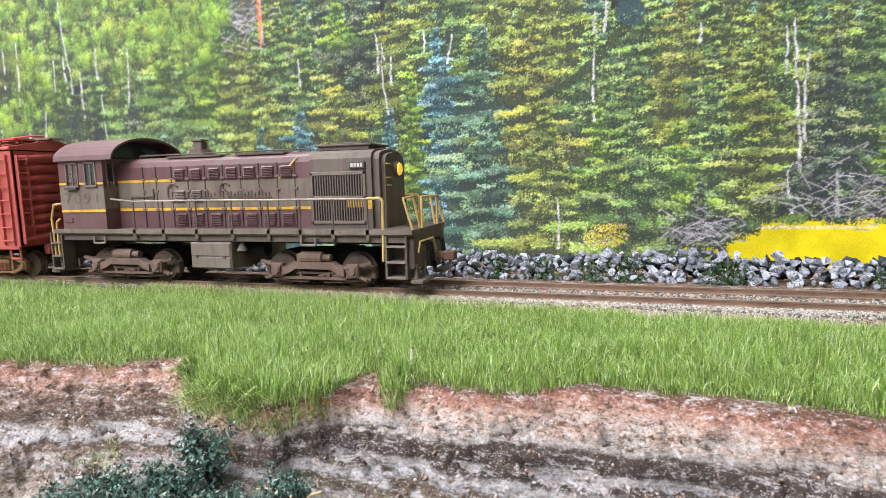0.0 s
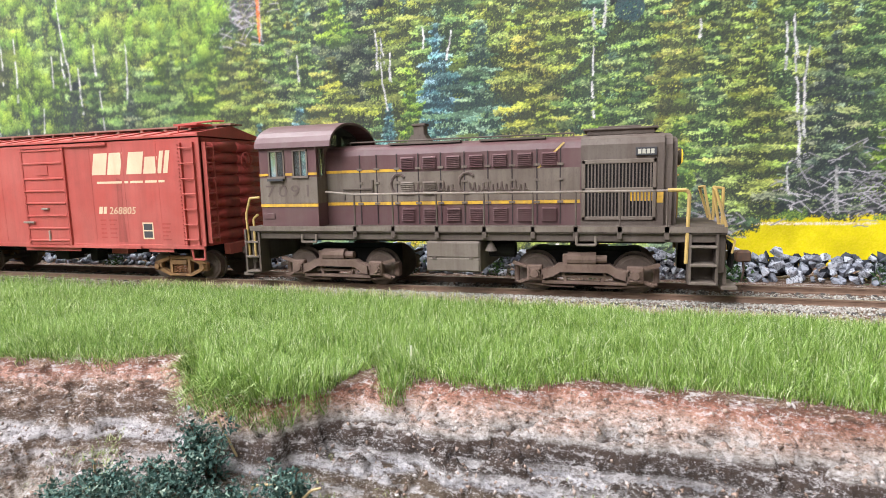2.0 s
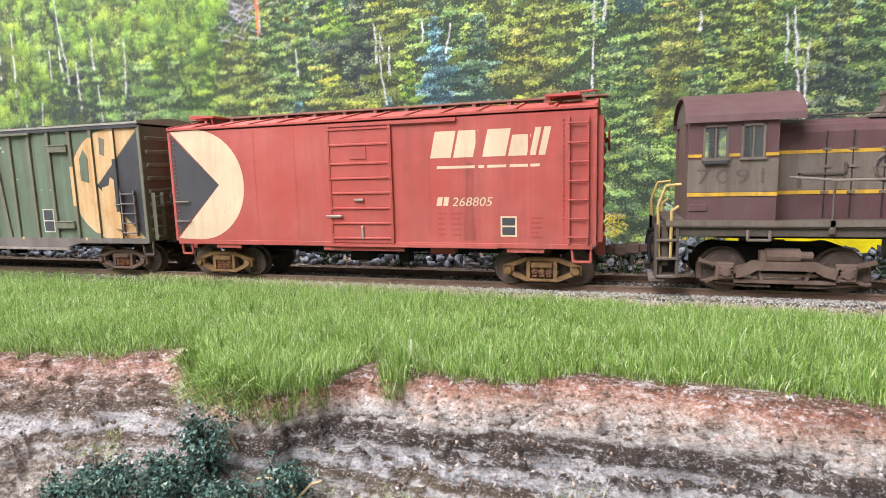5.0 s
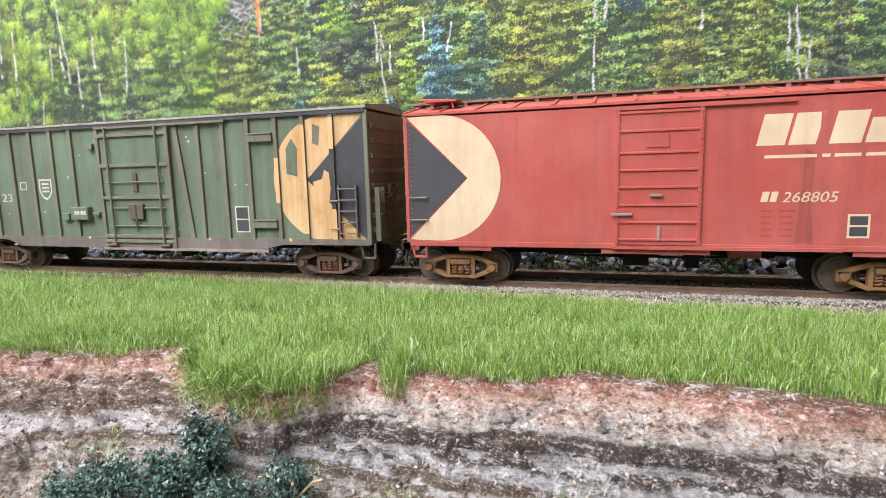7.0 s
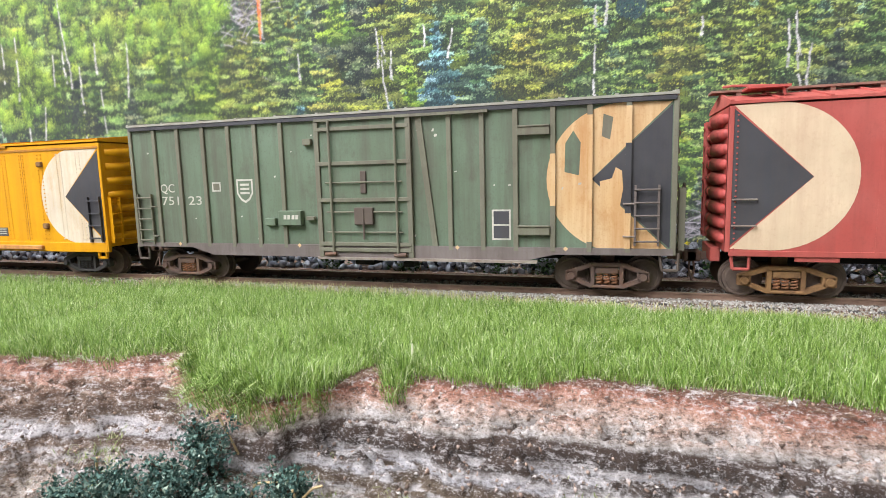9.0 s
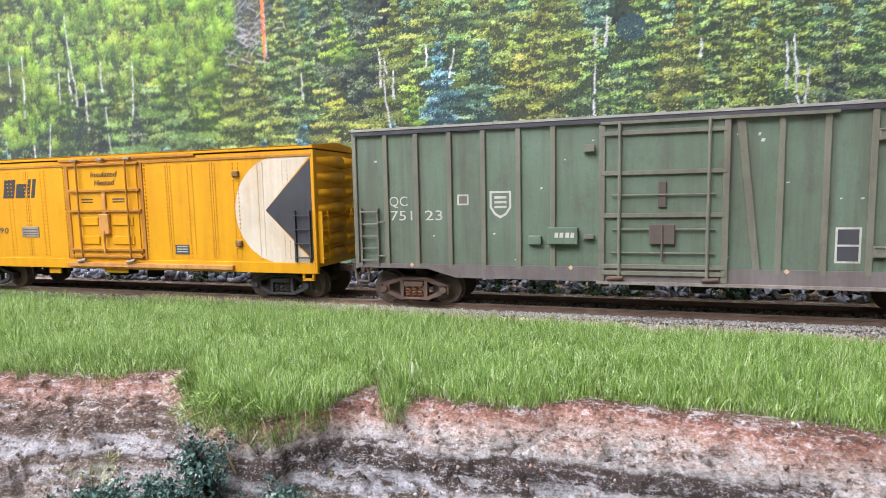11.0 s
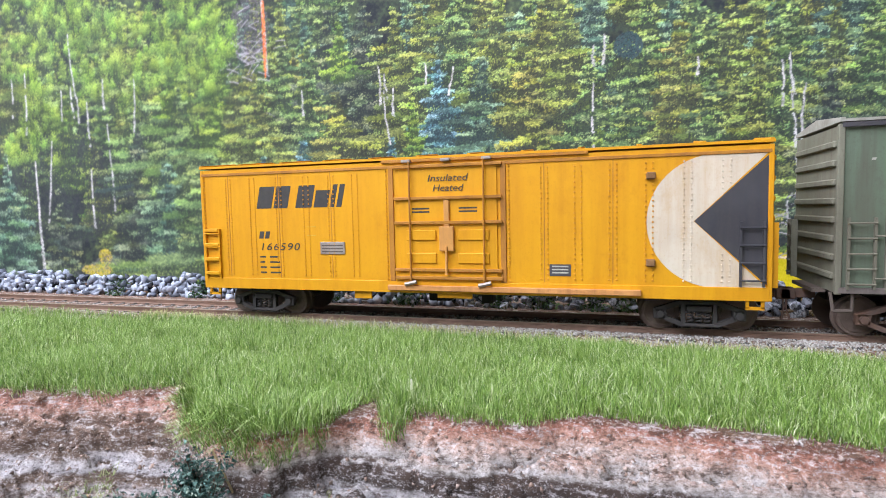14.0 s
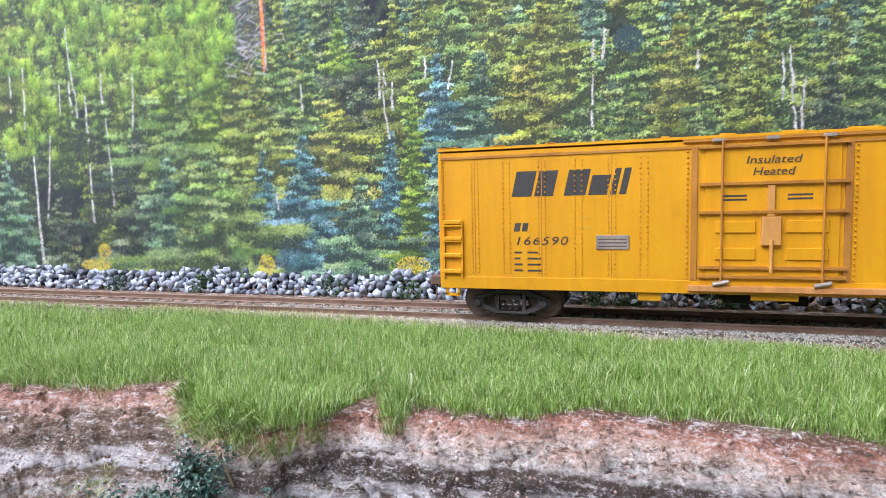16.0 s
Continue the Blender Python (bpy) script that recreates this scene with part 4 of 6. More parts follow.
def freight_truck(car, x, mat, a=10.0, r=4.85):
    tr = empty("truck", (x, 0, 0), car)
    for s in (-1, 1):
        y0, y1 = (s * 13.6, s * 11.6)
        bm = bmesh.new()
        for m in (-1, 1):
            box(bm, m * a - 1.7, m * a + 1.7, min(y0, y1), max(y0, y1), r - 1.5, r + 1.5, 0.25)
            rod(bm, (m * a, s * 13.4, r), (m * a, s * 14.3, r), 1.2, 12, 1.0)
            bar(bm, (m * (a + 1.2), r + 0.9), (m * 4.4, 8.2), 1.3, min(y0, y1), max(y0, y1))
            bar(bm, (m * (a - 1.0), r - 1.0), (m * 4.2, 1.9), 1.2, min(y0, y1), max(y0, y1))
            bar(bm, (m * 4.0, 2.0), (m * 4.0, 8.4), 1.1, min(y0, y1) + 0.15, max(y0, y1) - 0.15)
        box(bm, -4.6, 4.6, min(y0, y1), max(y0, y1), 7.5, 8.8, 0.3)
        box(bm, -4.6, 4.6, min(y0, y1), max(y0, y1), 1.3, 2.3, 0.3)
        part("side_frame", bm, mat, tr, "cast truck side frame")
        for k in (-2.1, 0, 2.1):
            coil = [(k + 0.75 * math.cos(j * 1.05), s * 12.9 + 0.75 * math.sin(j * 1.05), 2.5 + j * 0.14) for j in range(24)]
            part("spring", wire(bmesh.new(), coil, 0.26, 5), mat_truck_black if mat is mat_truck_black else mat_spring, tr)
    part("bolster", boxes((-3.2, 3.2, -14.0, 14.0, 5.7, 7.3), (-2, 2, -6, 6, 7, 10.5), bevel=0.2), mat, tr)
    for m in (-1, 1):
        wheelset(tr, m * a, r)
    return tr


def coupler(car, x, way, z=9.6):
    bm = boxes((min(x, x + way * 6), max(x, x + way * 6), -1.1, 1.1, z - 1.2, z + 1.2), bevel=0.2)
    box(bm, min(x + way * 5, x + way * 9), max(x + way * 5, x + way * 9), -2.3, 1.6, z - 1.6, z + 1.6, 0.4)
    wire(bm, [(x + way * 7, -1, z - 1), (x + way * 7.3, -1.4, z - 4), (x + way * 6.5, -2.6, z - 7.2)], 0.3)
    return part("coupler", bm, mat_truck_brown, car, "rusty knuckle coupler with a trip pin")


def ladder(car, x0, x1, z0, z1, n, mat, y=SIDE, name="ladder"):
    bm = bmesh.new()
    for x in (x0, x1):
        box(bm, x - 0.28, x + 0.28, y - 0.9, y + 0.02, z0, z1)
    for i in range(n):
        z = z0 + (z1 - z0) * (i + 0.35) / (n - 0.3)
        rod(bm, (x0 - 0.3, y - 0.95, z), (x1 + 0.3, y - 0.95, z), 0.26)
    return part(name, bm, mat, car)


def end_ladder(car, x, way, y0, y1, z0, z1, n, mat):
    bm = bmesh.new()
    for y in (y0, y1):
        box(bm, min(x, x + way * 1.6), max(x, x + way * 1.6), y - 0.25, y + 0.25, z0, z1)
    for i in range(n):
        z = z0 + (z1 - z0) * (i + 0.35) / (n - 0.3)
        rod(bm, (x + way * 1.7, y0, z), (x + way * 1.7, y1, z), 0.25)
    return part("end_ladder", bm, mat, car)


def stirrup(car, x0, x1, z0, z1, mat, y=-16.9):
    return part("stirrup_step", wire(bmesh.new(), [(x0, y, z1), (x0 + 0.7, y, z0), (x1, y, z0), (x1, y, z1)], 0.42), mat, car)


def grab(car, x0, x1, z, mat, y=SIDE):
    return part("grab_iron", wire(bmesh.new(), [(x0, y, z), (x0, y - 0.9, z), (x1, y - 0.9, z), (x1, y, z)], 0.24), mat, car)


def ribbed_end(car, x, way, z0, z1, n, mat, fat=1.0):
    end = part("car_end", boxes((min(x, x + way * 0.5), max(x, x + way * 0.5), -17.3, 17.3, z0, z1)), mat, car, "corrugated steel car end")
    step = (z1 - z0 - 2.0) / n
    for i in range(n):
        z = z0 + 1.2 + step * (i + 0.5)
        bm = bmesh.new()
        for j in range(2):
            y0, y1 = (-15.6, 0) if j == 0 else (0, 15.6)
            rod(bm, (x + way * 0.3, y0, z), (x + way * 0.3, y1, z), step * (0.22 if j == 0 else 0.44) * fat, 10, step * (0.44 if j == 0 else 0.22) * fat)
        part("corrugation", bm, mat, end, smooth=True)
    return end


def gable_roof(car, L, z, peak, mat, seams, over=0.5, y=17.95):
    """A low gabled roof with raised seams."""
    bm = prism_x(bmesh.new(), [(-y, z - 0.7), (-y, z), (0, peak), (y, z), (y, z - 0.7)], -L / 2 - over, L / 2 + over)
    roof = part("roof", bm, mat, car, "low gabled metal roof with raised seams")
    for i in range(seams + 1):
        x = -L / 2 + L * i / seams
        bm = prism_x(bmesh.new(), [(-y - 0.05, z + 0.0), (-y - 0.05, z + 0.35), (0, peak + 0.45), (y + 0.05, z + 0.35), (y + 0.05, z)], x - 0.45, x + 0.45)
        part("roof_seam", bm, mat, roof)
    return roof


def underframe(car, L, mat):
    bm = boxes((-L / 2 + 2, L / 2 - 2, -2.6, 2.6, 8.2, 12.0), (-L / 2 + 6, L / 2 - 6, -14, 14, 11.2, 12.4), (-8, -1, -10, -3, 6.0, 10.5), (9, 12.5, -9, -4, 5.4, 10.5), bevel=0.2)
    rod(bm, (-14, 7, 8), (2, 7, 8), 2.2, 12)
    wire(bm, [(-30, -6, 8.5), (-8, -6, 8.0), (9, -6, 8.0), (32, -6, 8.6)], 0.3)
    return part("underframe", bm, mat, car, "black centre sill and brake gear")


def brake_wheel(car, x, way, y, z, mat):
    bm = bmesh.new()
    ring = [(x + way * 2.3, y + 3.0 * math.cos(k * math.pi / 7), z + 3.0 * math.sin(k * math.pi / 7)) for k in range(15)]
    wire(bm, ring, 0.3, 5)
    for k in range(0, 14, 3):
        rod(bm, (x + way * 2.3, y, z), ring[k], 0.22, 5)
    rod(bm, (x, y, z), (x + way * 2.6, y, z), 0.7, 8)
    return part("brake_wheel", bm, mat, car)


def small_print(car, x, z, rows, mat, wide=(3.0, 1.0), name="small_lettering", step=1.35):
    """Lines of tiny stencilled data, too small to read."""
    r = random.Random(int(x * 10 + z))
    out = []
    for i in range(rows):
        zz = z - i * step
        xx = x
        for w in wide:
            out.append(slanted(xx, xx + w * r.uniform(0.75, 1.1), zz, zz + 0.55, 0.15))
            xx += w + 1.6
    return plates(name, out, mat, car, "", SIDE, 0.06)


def logo_blocks(car, x, z, h, widths, mat, gap=0.7, side=SIDE):
    """A road name shown as bold slanted blocks."""
    for wdt, kind in widths:
        if kind == "gap":
            x += wdt
            continue
        hh = h * (0.76 if kind == "low" else 1.0)
        plates("logo_block", [slanted(x, x + wdt, z, z + hh, 0.22)], mat, car, "", side, 0.07)
        x += wdt + gap


FREIGHT = "freight cars of the train"


def red_boxcar():
    car = tagged(empty("boxcar"), "faded red forty-foot model boxcar with cream lettering", "boxcar", FREIGHT)
    L, h0, h1 = 143.0, 13.0, 50.6
    part("body", boxes((-L / 2, L / 2, -17.58, 17.58, h0, h1), bevel=0.15), mat_red, car, "faded red sheet-steel car body")
    for i in range(10):  # riveted panel seams
        x = -L / 2 + 3 + i * (L - 6) / 9
        if not -12 < x < 12 and x > -42:
            part("panel_seam", boxes((x - 0.35, x + 0.35, -17.64, -17.25, h0 + 0.5, h1 - 0.4)), mat_red, car)
    gable_roof(car, L, 51.8, 55.2, mat_red, 13)
    bm = bmesh.new()
    for y in (-2.3, 0, 2.3):
        box(bm, -L / 2 - 3, L / 2 + 3, y - 1.0, y + 1.0, 55.7, 56.3)
    for i in range(13):
        x = -L / 2 + 4 + i * (L - 8) / 12
        box(bm, x - 0.6, x + 0.6, -3.0, 3.0, 54.4, 55.7)
    part("running_board", bm, mat_board, car, "raised plank walkway along the roof")
    for x in (-1, 1):
        part("roof_grab_rail", wire(bmesh.new(), [(x * 58, -11, 53.4), (x * 58.6, -11, 55.8), (x * 70, -8, 56.8), (x * 71.5, -3, 57.2)], 0.35), mat_red, car)
        part("roof_corner_step", boxes((x * 62 - 5, x * 62 + 5, -12, -4, 55.4, 56.0)), mat_red, car)
    part("side_sill", boxes((-L / 2 + 0.5, L / 2 - 0.5, -17.75, -16.6, 11.9, 13.4), (-L / 2 + 16, -L / 2 + 26, -17.3, -16.8, 10.6, 12), (L / 2 - 25, L / 2 - 14, -17.3, -16.8, 10.6, 12),
                            (-14, 14, -17.2, -16.7, 10.4, 12), bevel=0.1), mat_red, car)
    part("brake_step", boxes((20, 28, -9, -5, 8.6, 11)), mat_red, car)
    # sliding door
    bm = boxes((-9.6, 10.4, -18.1, -17.2, 13.2, 49.2))
    door = part("door", bm, mat_red, car, "ribbed red sliding door")
    for z in (14.6, 19.3, 24.0, 28.8, 33.4, 38.0, 43.8, 48.6):
        part("door_rib", rod(bmesh.new(), (-9.4, -18.15, z), (10.2, -18.15, z), 0.42, 6), mat_red, door)
    for x in (-10.0, 10.8):
        part("door_post", boxes((x - 0.55, x + 0.55, -18.4, -17.2, 12.6, 49.8), bevel=0.1), mat_red, door)
    bm = bmesh.new()
    for x in (-69.9, -10.0, 10.8, 62.9):
        for k in range(26):
            bmesh.ops.create_cone(bm, cap_ends=True, segments=5, radius1=0.32, radius2=0.18, depth=0.4, matrix=Matrix.Translation((x, -18.45 if abs(x) < 12 else -17.75, 13.8 + k * 1.38)) @ Matrix.Rotation(math.pi / 2, 4, "X"))
    tagged(part("rivets", bm, mat_red, car, "rows of small raised rivets"), kind="stuff")
    part("door_plate", boxes((-3, 3, -18.35, -18.0, 39.3, 43.0), bevel=0.08), mat_red, door)
    part("door_handle", boxes((-1.6, 1.6, -18.9, -18.0, 26.3, 27.0), (-11.5, -6.0, -19.0, -18.2, 21.2, 21.9), (0.5, 1.2, -18.7, -18, 14.4, 18.4), bevel=0.08), mat_silver, door, "worn bare door latch")
    part("door_track", boxes((-11, 32, -18.5, -17.2, 49.4, 50.4)), mat_red, car, "door guide rail")
    part("door_track", boxes((-11, 44, -18.4, -17.2, 11.9, 12.8)), mat_red, car)
    for x in (-L / 2, L / 2):
        w = 1 if x > 0 else -1
        ribbed_end(car, x, w, h0, h1, 9, mat_red_dark, 1.35)
        part("corner_post", boxes((x - w * 0.1 - 0.6, x - w * 0.1 + 0.6, -17.8, -16.4, h0, h1), bevel=0.12), mat_red, car)
        coupler(car, x, w)
        freight_truck(car, w * 56.2, mat_truck_rust)
    ladder(car, 64.4, 69.6, 13.6, 49.0, 7, mat_red)
    end_ladder(car, L / 2 + 0.5, 1, -16.2, -12.4, 14, 49, 7, mat_red)
    end_ladder(car, -L / 2 - 0.5, -1, 12.4, 16.2, 14, 49, 7, mat_red)
    brake_wheel(car, L / 2 + 1, 1, 4, 43, mat_red_dark)
    grab(car, -70.5, -65.0, 26.8, mat_silver)
    grab(car, -70.5, -65.0, 20.0, mat_silver)
    stirrup(car, 65, 70.5, 8.2, 13, mat_red)
    stirrup(car, -70.5, -66, 8.4, 13, mat_red)
    for x in (L / 2, -L / 2 - 2.6):
        part("end_sill", boxes((x, x + 2.6, -8, 8, 9.0, 13), bevel=0.2), mat_red, car)
    underframe(car, L, mat_under)
    # markings
    half_disc_mark(car, -70.9, -42.4, -52.3, 32.3, 18.7, mat_cream)
    logo_blocks(car, 23.6, 38.8, 7.8, [(6.4, "c"), (6.0, "p"), (2.0, "gap"), (6.8, "r"), (5.4, "low"), (1.7, "i"), (1.9, "l")], mat_cream, 0.8)
    plates("small_lettering", [slanted(x, x + w, 35.6, 36.4, 0.15) for x, w in ((25.6, 11.6), (38.2, 1.9), (41.0, 5.6), (47.6, 8.6))], mat_cream, car)
    plates("road_mark", [slanted(25.2, 26.8, 24.6, 27.2, 0.2), slanted(27.3, 28.8, 24.6, 27.2, 0.2)], mat_cream, car)
    lettering("268805", 30.0, 24.5, 2.7, mat_cream, car, shear=0.2, width=12.4)
    small_print(car, 25.5, 22.0, 5, mat_red_dark, (2.6, 3.4), step=1.6)
    small_print(car, 53.0, 20.6, 5, mat_red_dark, (4.0,), step=1.4)
    plates("soot_stain", [[(33.4, 14.2), (37.4, 14.2), (36.6, 25), (37.0, 36.8), (34.8, 37.6), (34.2, 26)]], mat_soot, car, "faint sooty streak below the lettering", SIDE, 0.05)
    plates("stencil_panel", [[(44.8, 15.4), (49.6, 15.4), (49.6, 21.4), (44.8, 21.4)]], mat_cream, car, "black stencil panel with a cream rim")
    plates("stencil_field", [[(45.3, 15.9), (49.1, 15.9), (49.1, 18.2), (45.3, 18.2)], [(45.3, 18.7), (49.1, 18.7), (49.1, 20.9), (45.3, 20.9)]], mat_black, car, "", SIDE, 0.12)
    return car


def green_boxcar():
    car = tagged(empty("boxcar"), "grimy green ribbed model boxcar with a rust-stained emblem", "boxcar", FREIGHT)
    L, h0, h1 = 181.0, 12.2, 53.6
    part("body", boxes((-L / 2, L / 2, -17.2, 17.2, h0, h1), bevel=0.12), mat_green, car, "faded green sheet-steel car body")
    gable_roof(car, L, 55.2, 56.9, mat_dusty_toplit_roof, 12, 0.6, 18.3)
    # Black strip below the roof overhang; its colour stands in for shade.
    part("eave_strip", boxes((-L / 2, L / 2, -18.2, -17.1, 53.2, 54.3)), mat_black, car, "dark strip painted as shade below the eave")
    bm = prism(bmesh.new(), [(-L / 2, 13.6), (-L / 2, h0), (-67, h0), (-58, 9.6), (50, 9.6), (59, 11.6), (L / 2, 11.8), (L / 2, 13.6)], -18.0, -17.0)
    part("side_sill", bm, mat_sill, car, "grime-covered deep side sill")
    disc = dict(cx=79 - 1.8, r=20.6, zc=32.9)
    ribs = [-80, -70, -59.5, -49.2, -38.8, -29, 28, 38, 47.8, 58.4, 68.5, 78.7]
    for x in ribs:
        part("side_rib", boxes((x - 0.75, x + 0.75, -18.05, -17.1, 12.4, 53.2), bevel=0.15), mat_green_rib, car)
    part("diagonal_rib", prism(bmesh.new(), [(19.4, 52.8), (17.5, 52.8), (22.3, 12.4), (24.0, 12.4)], -17.9, -17.1), mat_green_rib, car)
    # plug door with its bars
    door = part("door", boxes((-15.6, 15.4, -17.9, -17.1, 11.4, 52.6), bevel=0.1), mat_green, car, "green plug door with locking bars")
    for z in (14.0, 12.2, 28.0, 39.5, 50.2):
        part("door_bar", boxes((-15.8, 15.6, -18.7, -17.8, z - 0.6, z + 0.6), bevel=0.1), mat_green_rib, door)
    for x in (-15.6, 15.4):
        part("door_post", boxes((x - 0.8, x + 0.8, -18.6, -17.2, 9.8, 52.6), bevel=0.1), mat_green_rib, door)
    for x in (-11.0, 11.2):
        part("lock_rod", rod(bmesh.new(), (x, -18.9, 10.6), (x, -18.9, 53.0), 0.45, 8), mat_green_rib, door)
    for z in (17.8, 24.2, 33.5):
        part("lock_rod", rod(bmesh.new(), (-13, -18.6, z), (13, -18.6, z), 0.26, 6), mat_green_rib, door)
    bm = boxes((-3.2, 3.2, -19.2, -17.8, 20.2, 25.6), (-1.0, 1.0, -18.5, -17.8, 30, 37), bevel=0.2)
    rod(bm, (0, -19.2, 15.6), (0, -19.2, 25.4), 0.35, 6)
    part("lock_box", bm, mat_grime, door, "brown door gear box with a crank")
    for x in (-12, 12):
        part("door_roller", rod(bmesh.new(), (x - 2, -19.0, 10.6), (x + 2, -19.0, 10.9), 0.6, 8), mat_truck_brown, door)
    part("door_track", boxes((-17, 54, -18.9, -17.2, 9.0, 9.8)), mat_silver, car, "worn pale door track")
    part("door_track", boxes((-16, 40, -18.9, -17.2, 52.6, 53.4)), mat_green_rib, car)
    for z in (46.8, 18.4):
        part("door_stop", boxes((48.4, 57.6, -18.7, -17.2, z - 1.2, z + 1.2), (48.4, 57.6, -19.0, -17.6, z + 1.1, z + 1.6), bevel=0.12), mat_green_rib, car)
    part("door_stop", boxes((-20.5, -17.6, -18.8, -17.2, 45.6, 47.6), bevel=0.1), mat_green_rib, car)
    part("door_stop", boxes((-20.5, -17.6, -18.8, -17.2, 21.6, 22.8), bevel=0.1), mat_green_rib, car)
    part("equipment_box", boxes((-30.4, -22, -19.6, -17.2, 20.0, 24.8), bevel=0.2), mat_green, car, "green side box with stencilled data")
    part("equipment_box", boxes((-36, -32.2, -18.8, -17.2, 19.8, 22.4), bevel=0.2), mat_green, car)
    plates("small_lettering", [slanted(x, x + 1.0, 22.0, 23.4, 0.1) for x in (-28.4, -27, -25.4, -24)], mat_pale_print, car, "", -19.6)
    ladder(car, -88.6, -83.0, 13.2, 31.0, 5, mat_green_rib)
    for z in (16.0, 26.5):
        grab(car, -83.0, -80.8, z, mat_green_rib)
    ladder(car, 80.6, 86.6, 14.4, 31, 5, mat_sill, SIDE)
    for z in (17.0, 26.0):
        grab(car, 77.6, 80.6, z, mat_silver)
    for x in (-L / 2, L / 2):
        w = 1 if x > 0 else -1
        end = part("car_end", boxes((min(x, x + w * 0.5), max(x, x + w * 0.5), -17.2, 17.2, h0, h1)), mat_green_rib, car, "ribbed grimy green car end")
        for i in range(8):
            z = 15.5 + i * 4.7
            part("end_rib", boxes((min(x, x + w * 1.3), max(x, x + w * 1.3), -16, 16, z, z + 1.7), bevel=0.3), mat_green_rib, end)
        part("corner_post", boxes((x - 0.7, x + 0.7, -17.9, -16.6, 11.8, 54), bevel=0.15), mat_green_rib, car)
        coupler(car, x, w)
        freight_truck(car, w * 73.3, mat_truck_brown)
        end_ladder(car, x + w * 1.4, w, -15.5 * w, -11.5 * w, 13, 30, 5, mat_green_rib)
        part("end_platform", boxes((min(x, x + w * 3.2), max(x, x + w * 3.2), -9, 9, 11.2, 12.2)), mat_grime, car)
        stirrup(car, x - w * 1.0 - 2.4, x - w * 1.0 + 2.4, 7.6, 12.4, mat_grime)
    brake_wheel(car, L / 2 + 1.2, 1, -6, 28, mat_grime)
    underframe(car, L, mat_under)
    # emblem, also over the ribs that cross it
    cx = half_disc_mark(car, 89.6, 56.6, 69.0, 32.9, 20.3, mat_tan, -17.2)
    for x in (58.4, 68.5, 78.7):
        for d0, d1, m in ((0.0, 1.0, mat_tan),):
            dz = math.sqrt(max(0.0, 20.3 ** 2 - min(0, x - cx) ** 2))
            part("rib_marking", boxes((x - 0.76, x + 0.76, -18.09, -18.0, 32.9 - dz + 1.0, 32.9 + dz - 1.0)), m, car)
    part("rib_marking", boxes((78.7 - 0.78, 78.7 + 0.78, -18.12, -18.0, 32.9 - 9.5, 32.9 + 9.5)), mat_black, car)
    plates("repair_patch", [[(61.6, 35), (65.6, 34), (66.0, 43), (64, 46.4), (61.8, 43)]], mat_green, car, "worn patch of bare green", -17.2, 0.12)
    plates("repair_patch", [[(72, 27.6), (74, 26), (76.6, 25.4), (77.4, 30), (77, 35), (75.4, 36), (74.4, 33), (71.2, 32.2), (71.4, 29.4)]], mat_tan, car, "ragged worn patch in the black triangle", -17.2, 0.14)
    plates("repair_patch", [[(71.6, 44.5), (73.8, 43.5), (74.6, 49.5), (72, 50.5)]], mat_green_rib, car, "", -17.2, 0.12)
    lettering("QC", -79.4, 31.4, 3.1, mat_pale_print, car, y=-17.26, width=6.0)
    lettering("751", -79.2, 27.0, 3.1, mat_pale_print, car, y=-17.26, width=7.2)
    lettering("23", -67.8, 27.0, 3.1, mat_pale_print, car, y=-17.26, width=5.6)
    plates("shield_mark", [[(-47.4, 35.4), (-41.0, 35.4), (-41.0, 30.6), (-42.4, 28.4), (-44.2, 27.4), (-46, 28.4), (-47.4, 30.6)]], mat_pale_print, car, "pale shield mark", -17.2)
    plates("shield_field", [[(-46.8, 34.8), (-41.6, 34.8), (-41.6, 30.8), (-42.8, 29.0), (-44.2, 28.2), (-45.6, 29.0), (-46.8, 30.8)]], mat_green, car, "", -17.2, 0.12)
    plates("small_lettering", [slanted(-46, -42.4, z, z + 0.7, 0) for z in (30.4, 31.8, 33.2)], mat_pale_print, car, "", -17.2, 0.15)
    plates("square_mark", [[(-57.3, 31.4), (-53.8, 31.4), (-53.8, 34.6), (-57.3, 34.6)]], mat_pale_print, car, "", -17.2)
    plates("square_field", [[(-56.8, 31.9), (-54.3, 31.9), (-54.3, 34.1), (-56.8, 34.1)]], mat_green_rib, car, "", -17.2, 0.12)
    plates("stencil_panel", [[(40.6, 15.6), (46.2, 15.6), (46.2, 24.6), (40.6, 24.6)]], mat_pale_print, car, "dark stencil panel with a pale rim", -17.2)
    plates("stencil_field", [[(41.1, 16.1), (45.7, 16.1), (45.7, 19.8), (41.1, 19.8)], [(41.1, 20.3), (45.7, 20.3), (45.7, 24.1), (41.1, 24.1)]], mat_black, car, "", -17.2, 0.12)
    r = random.Random(3)
    chips = plates("paint_chips", [slanted(x, x + r.uniform(0.3, 0.9), z, z + r.uniform(0.3, 0.8), 0.3) for x, z in [(r.uniform(-86, 66), r.uniform(14, 51)) for _ in range(26)]], mat_pale_print, car, "small pale paint chips", -17.2, 0.1)
    tagged(chips, kind="stuff")
    for x in (-72, -24, 62, 30):
        plates("small_lettering", [[(x, 12.6), (x + 0.7, 13.3), (x, 14.0), (x - 0.7, 13.3)]], mat_tan, car, "", -18.0, 0.08)
    return car


mat_rivet = paint("yellow_rivet_paint", (0.58, 0.25, 0.003), (0.34, 0.12, 0.01), 0.5, 0.5)
# Rusted yellow, with relief shade put into the colour of bars and seams.
mat_yellow_worn_shade = paint("rust_and_shade_yellow_paint", (0.4, 0.165, 0.012), (0.2, 0.08, 0.03), 0.6, 0.6)


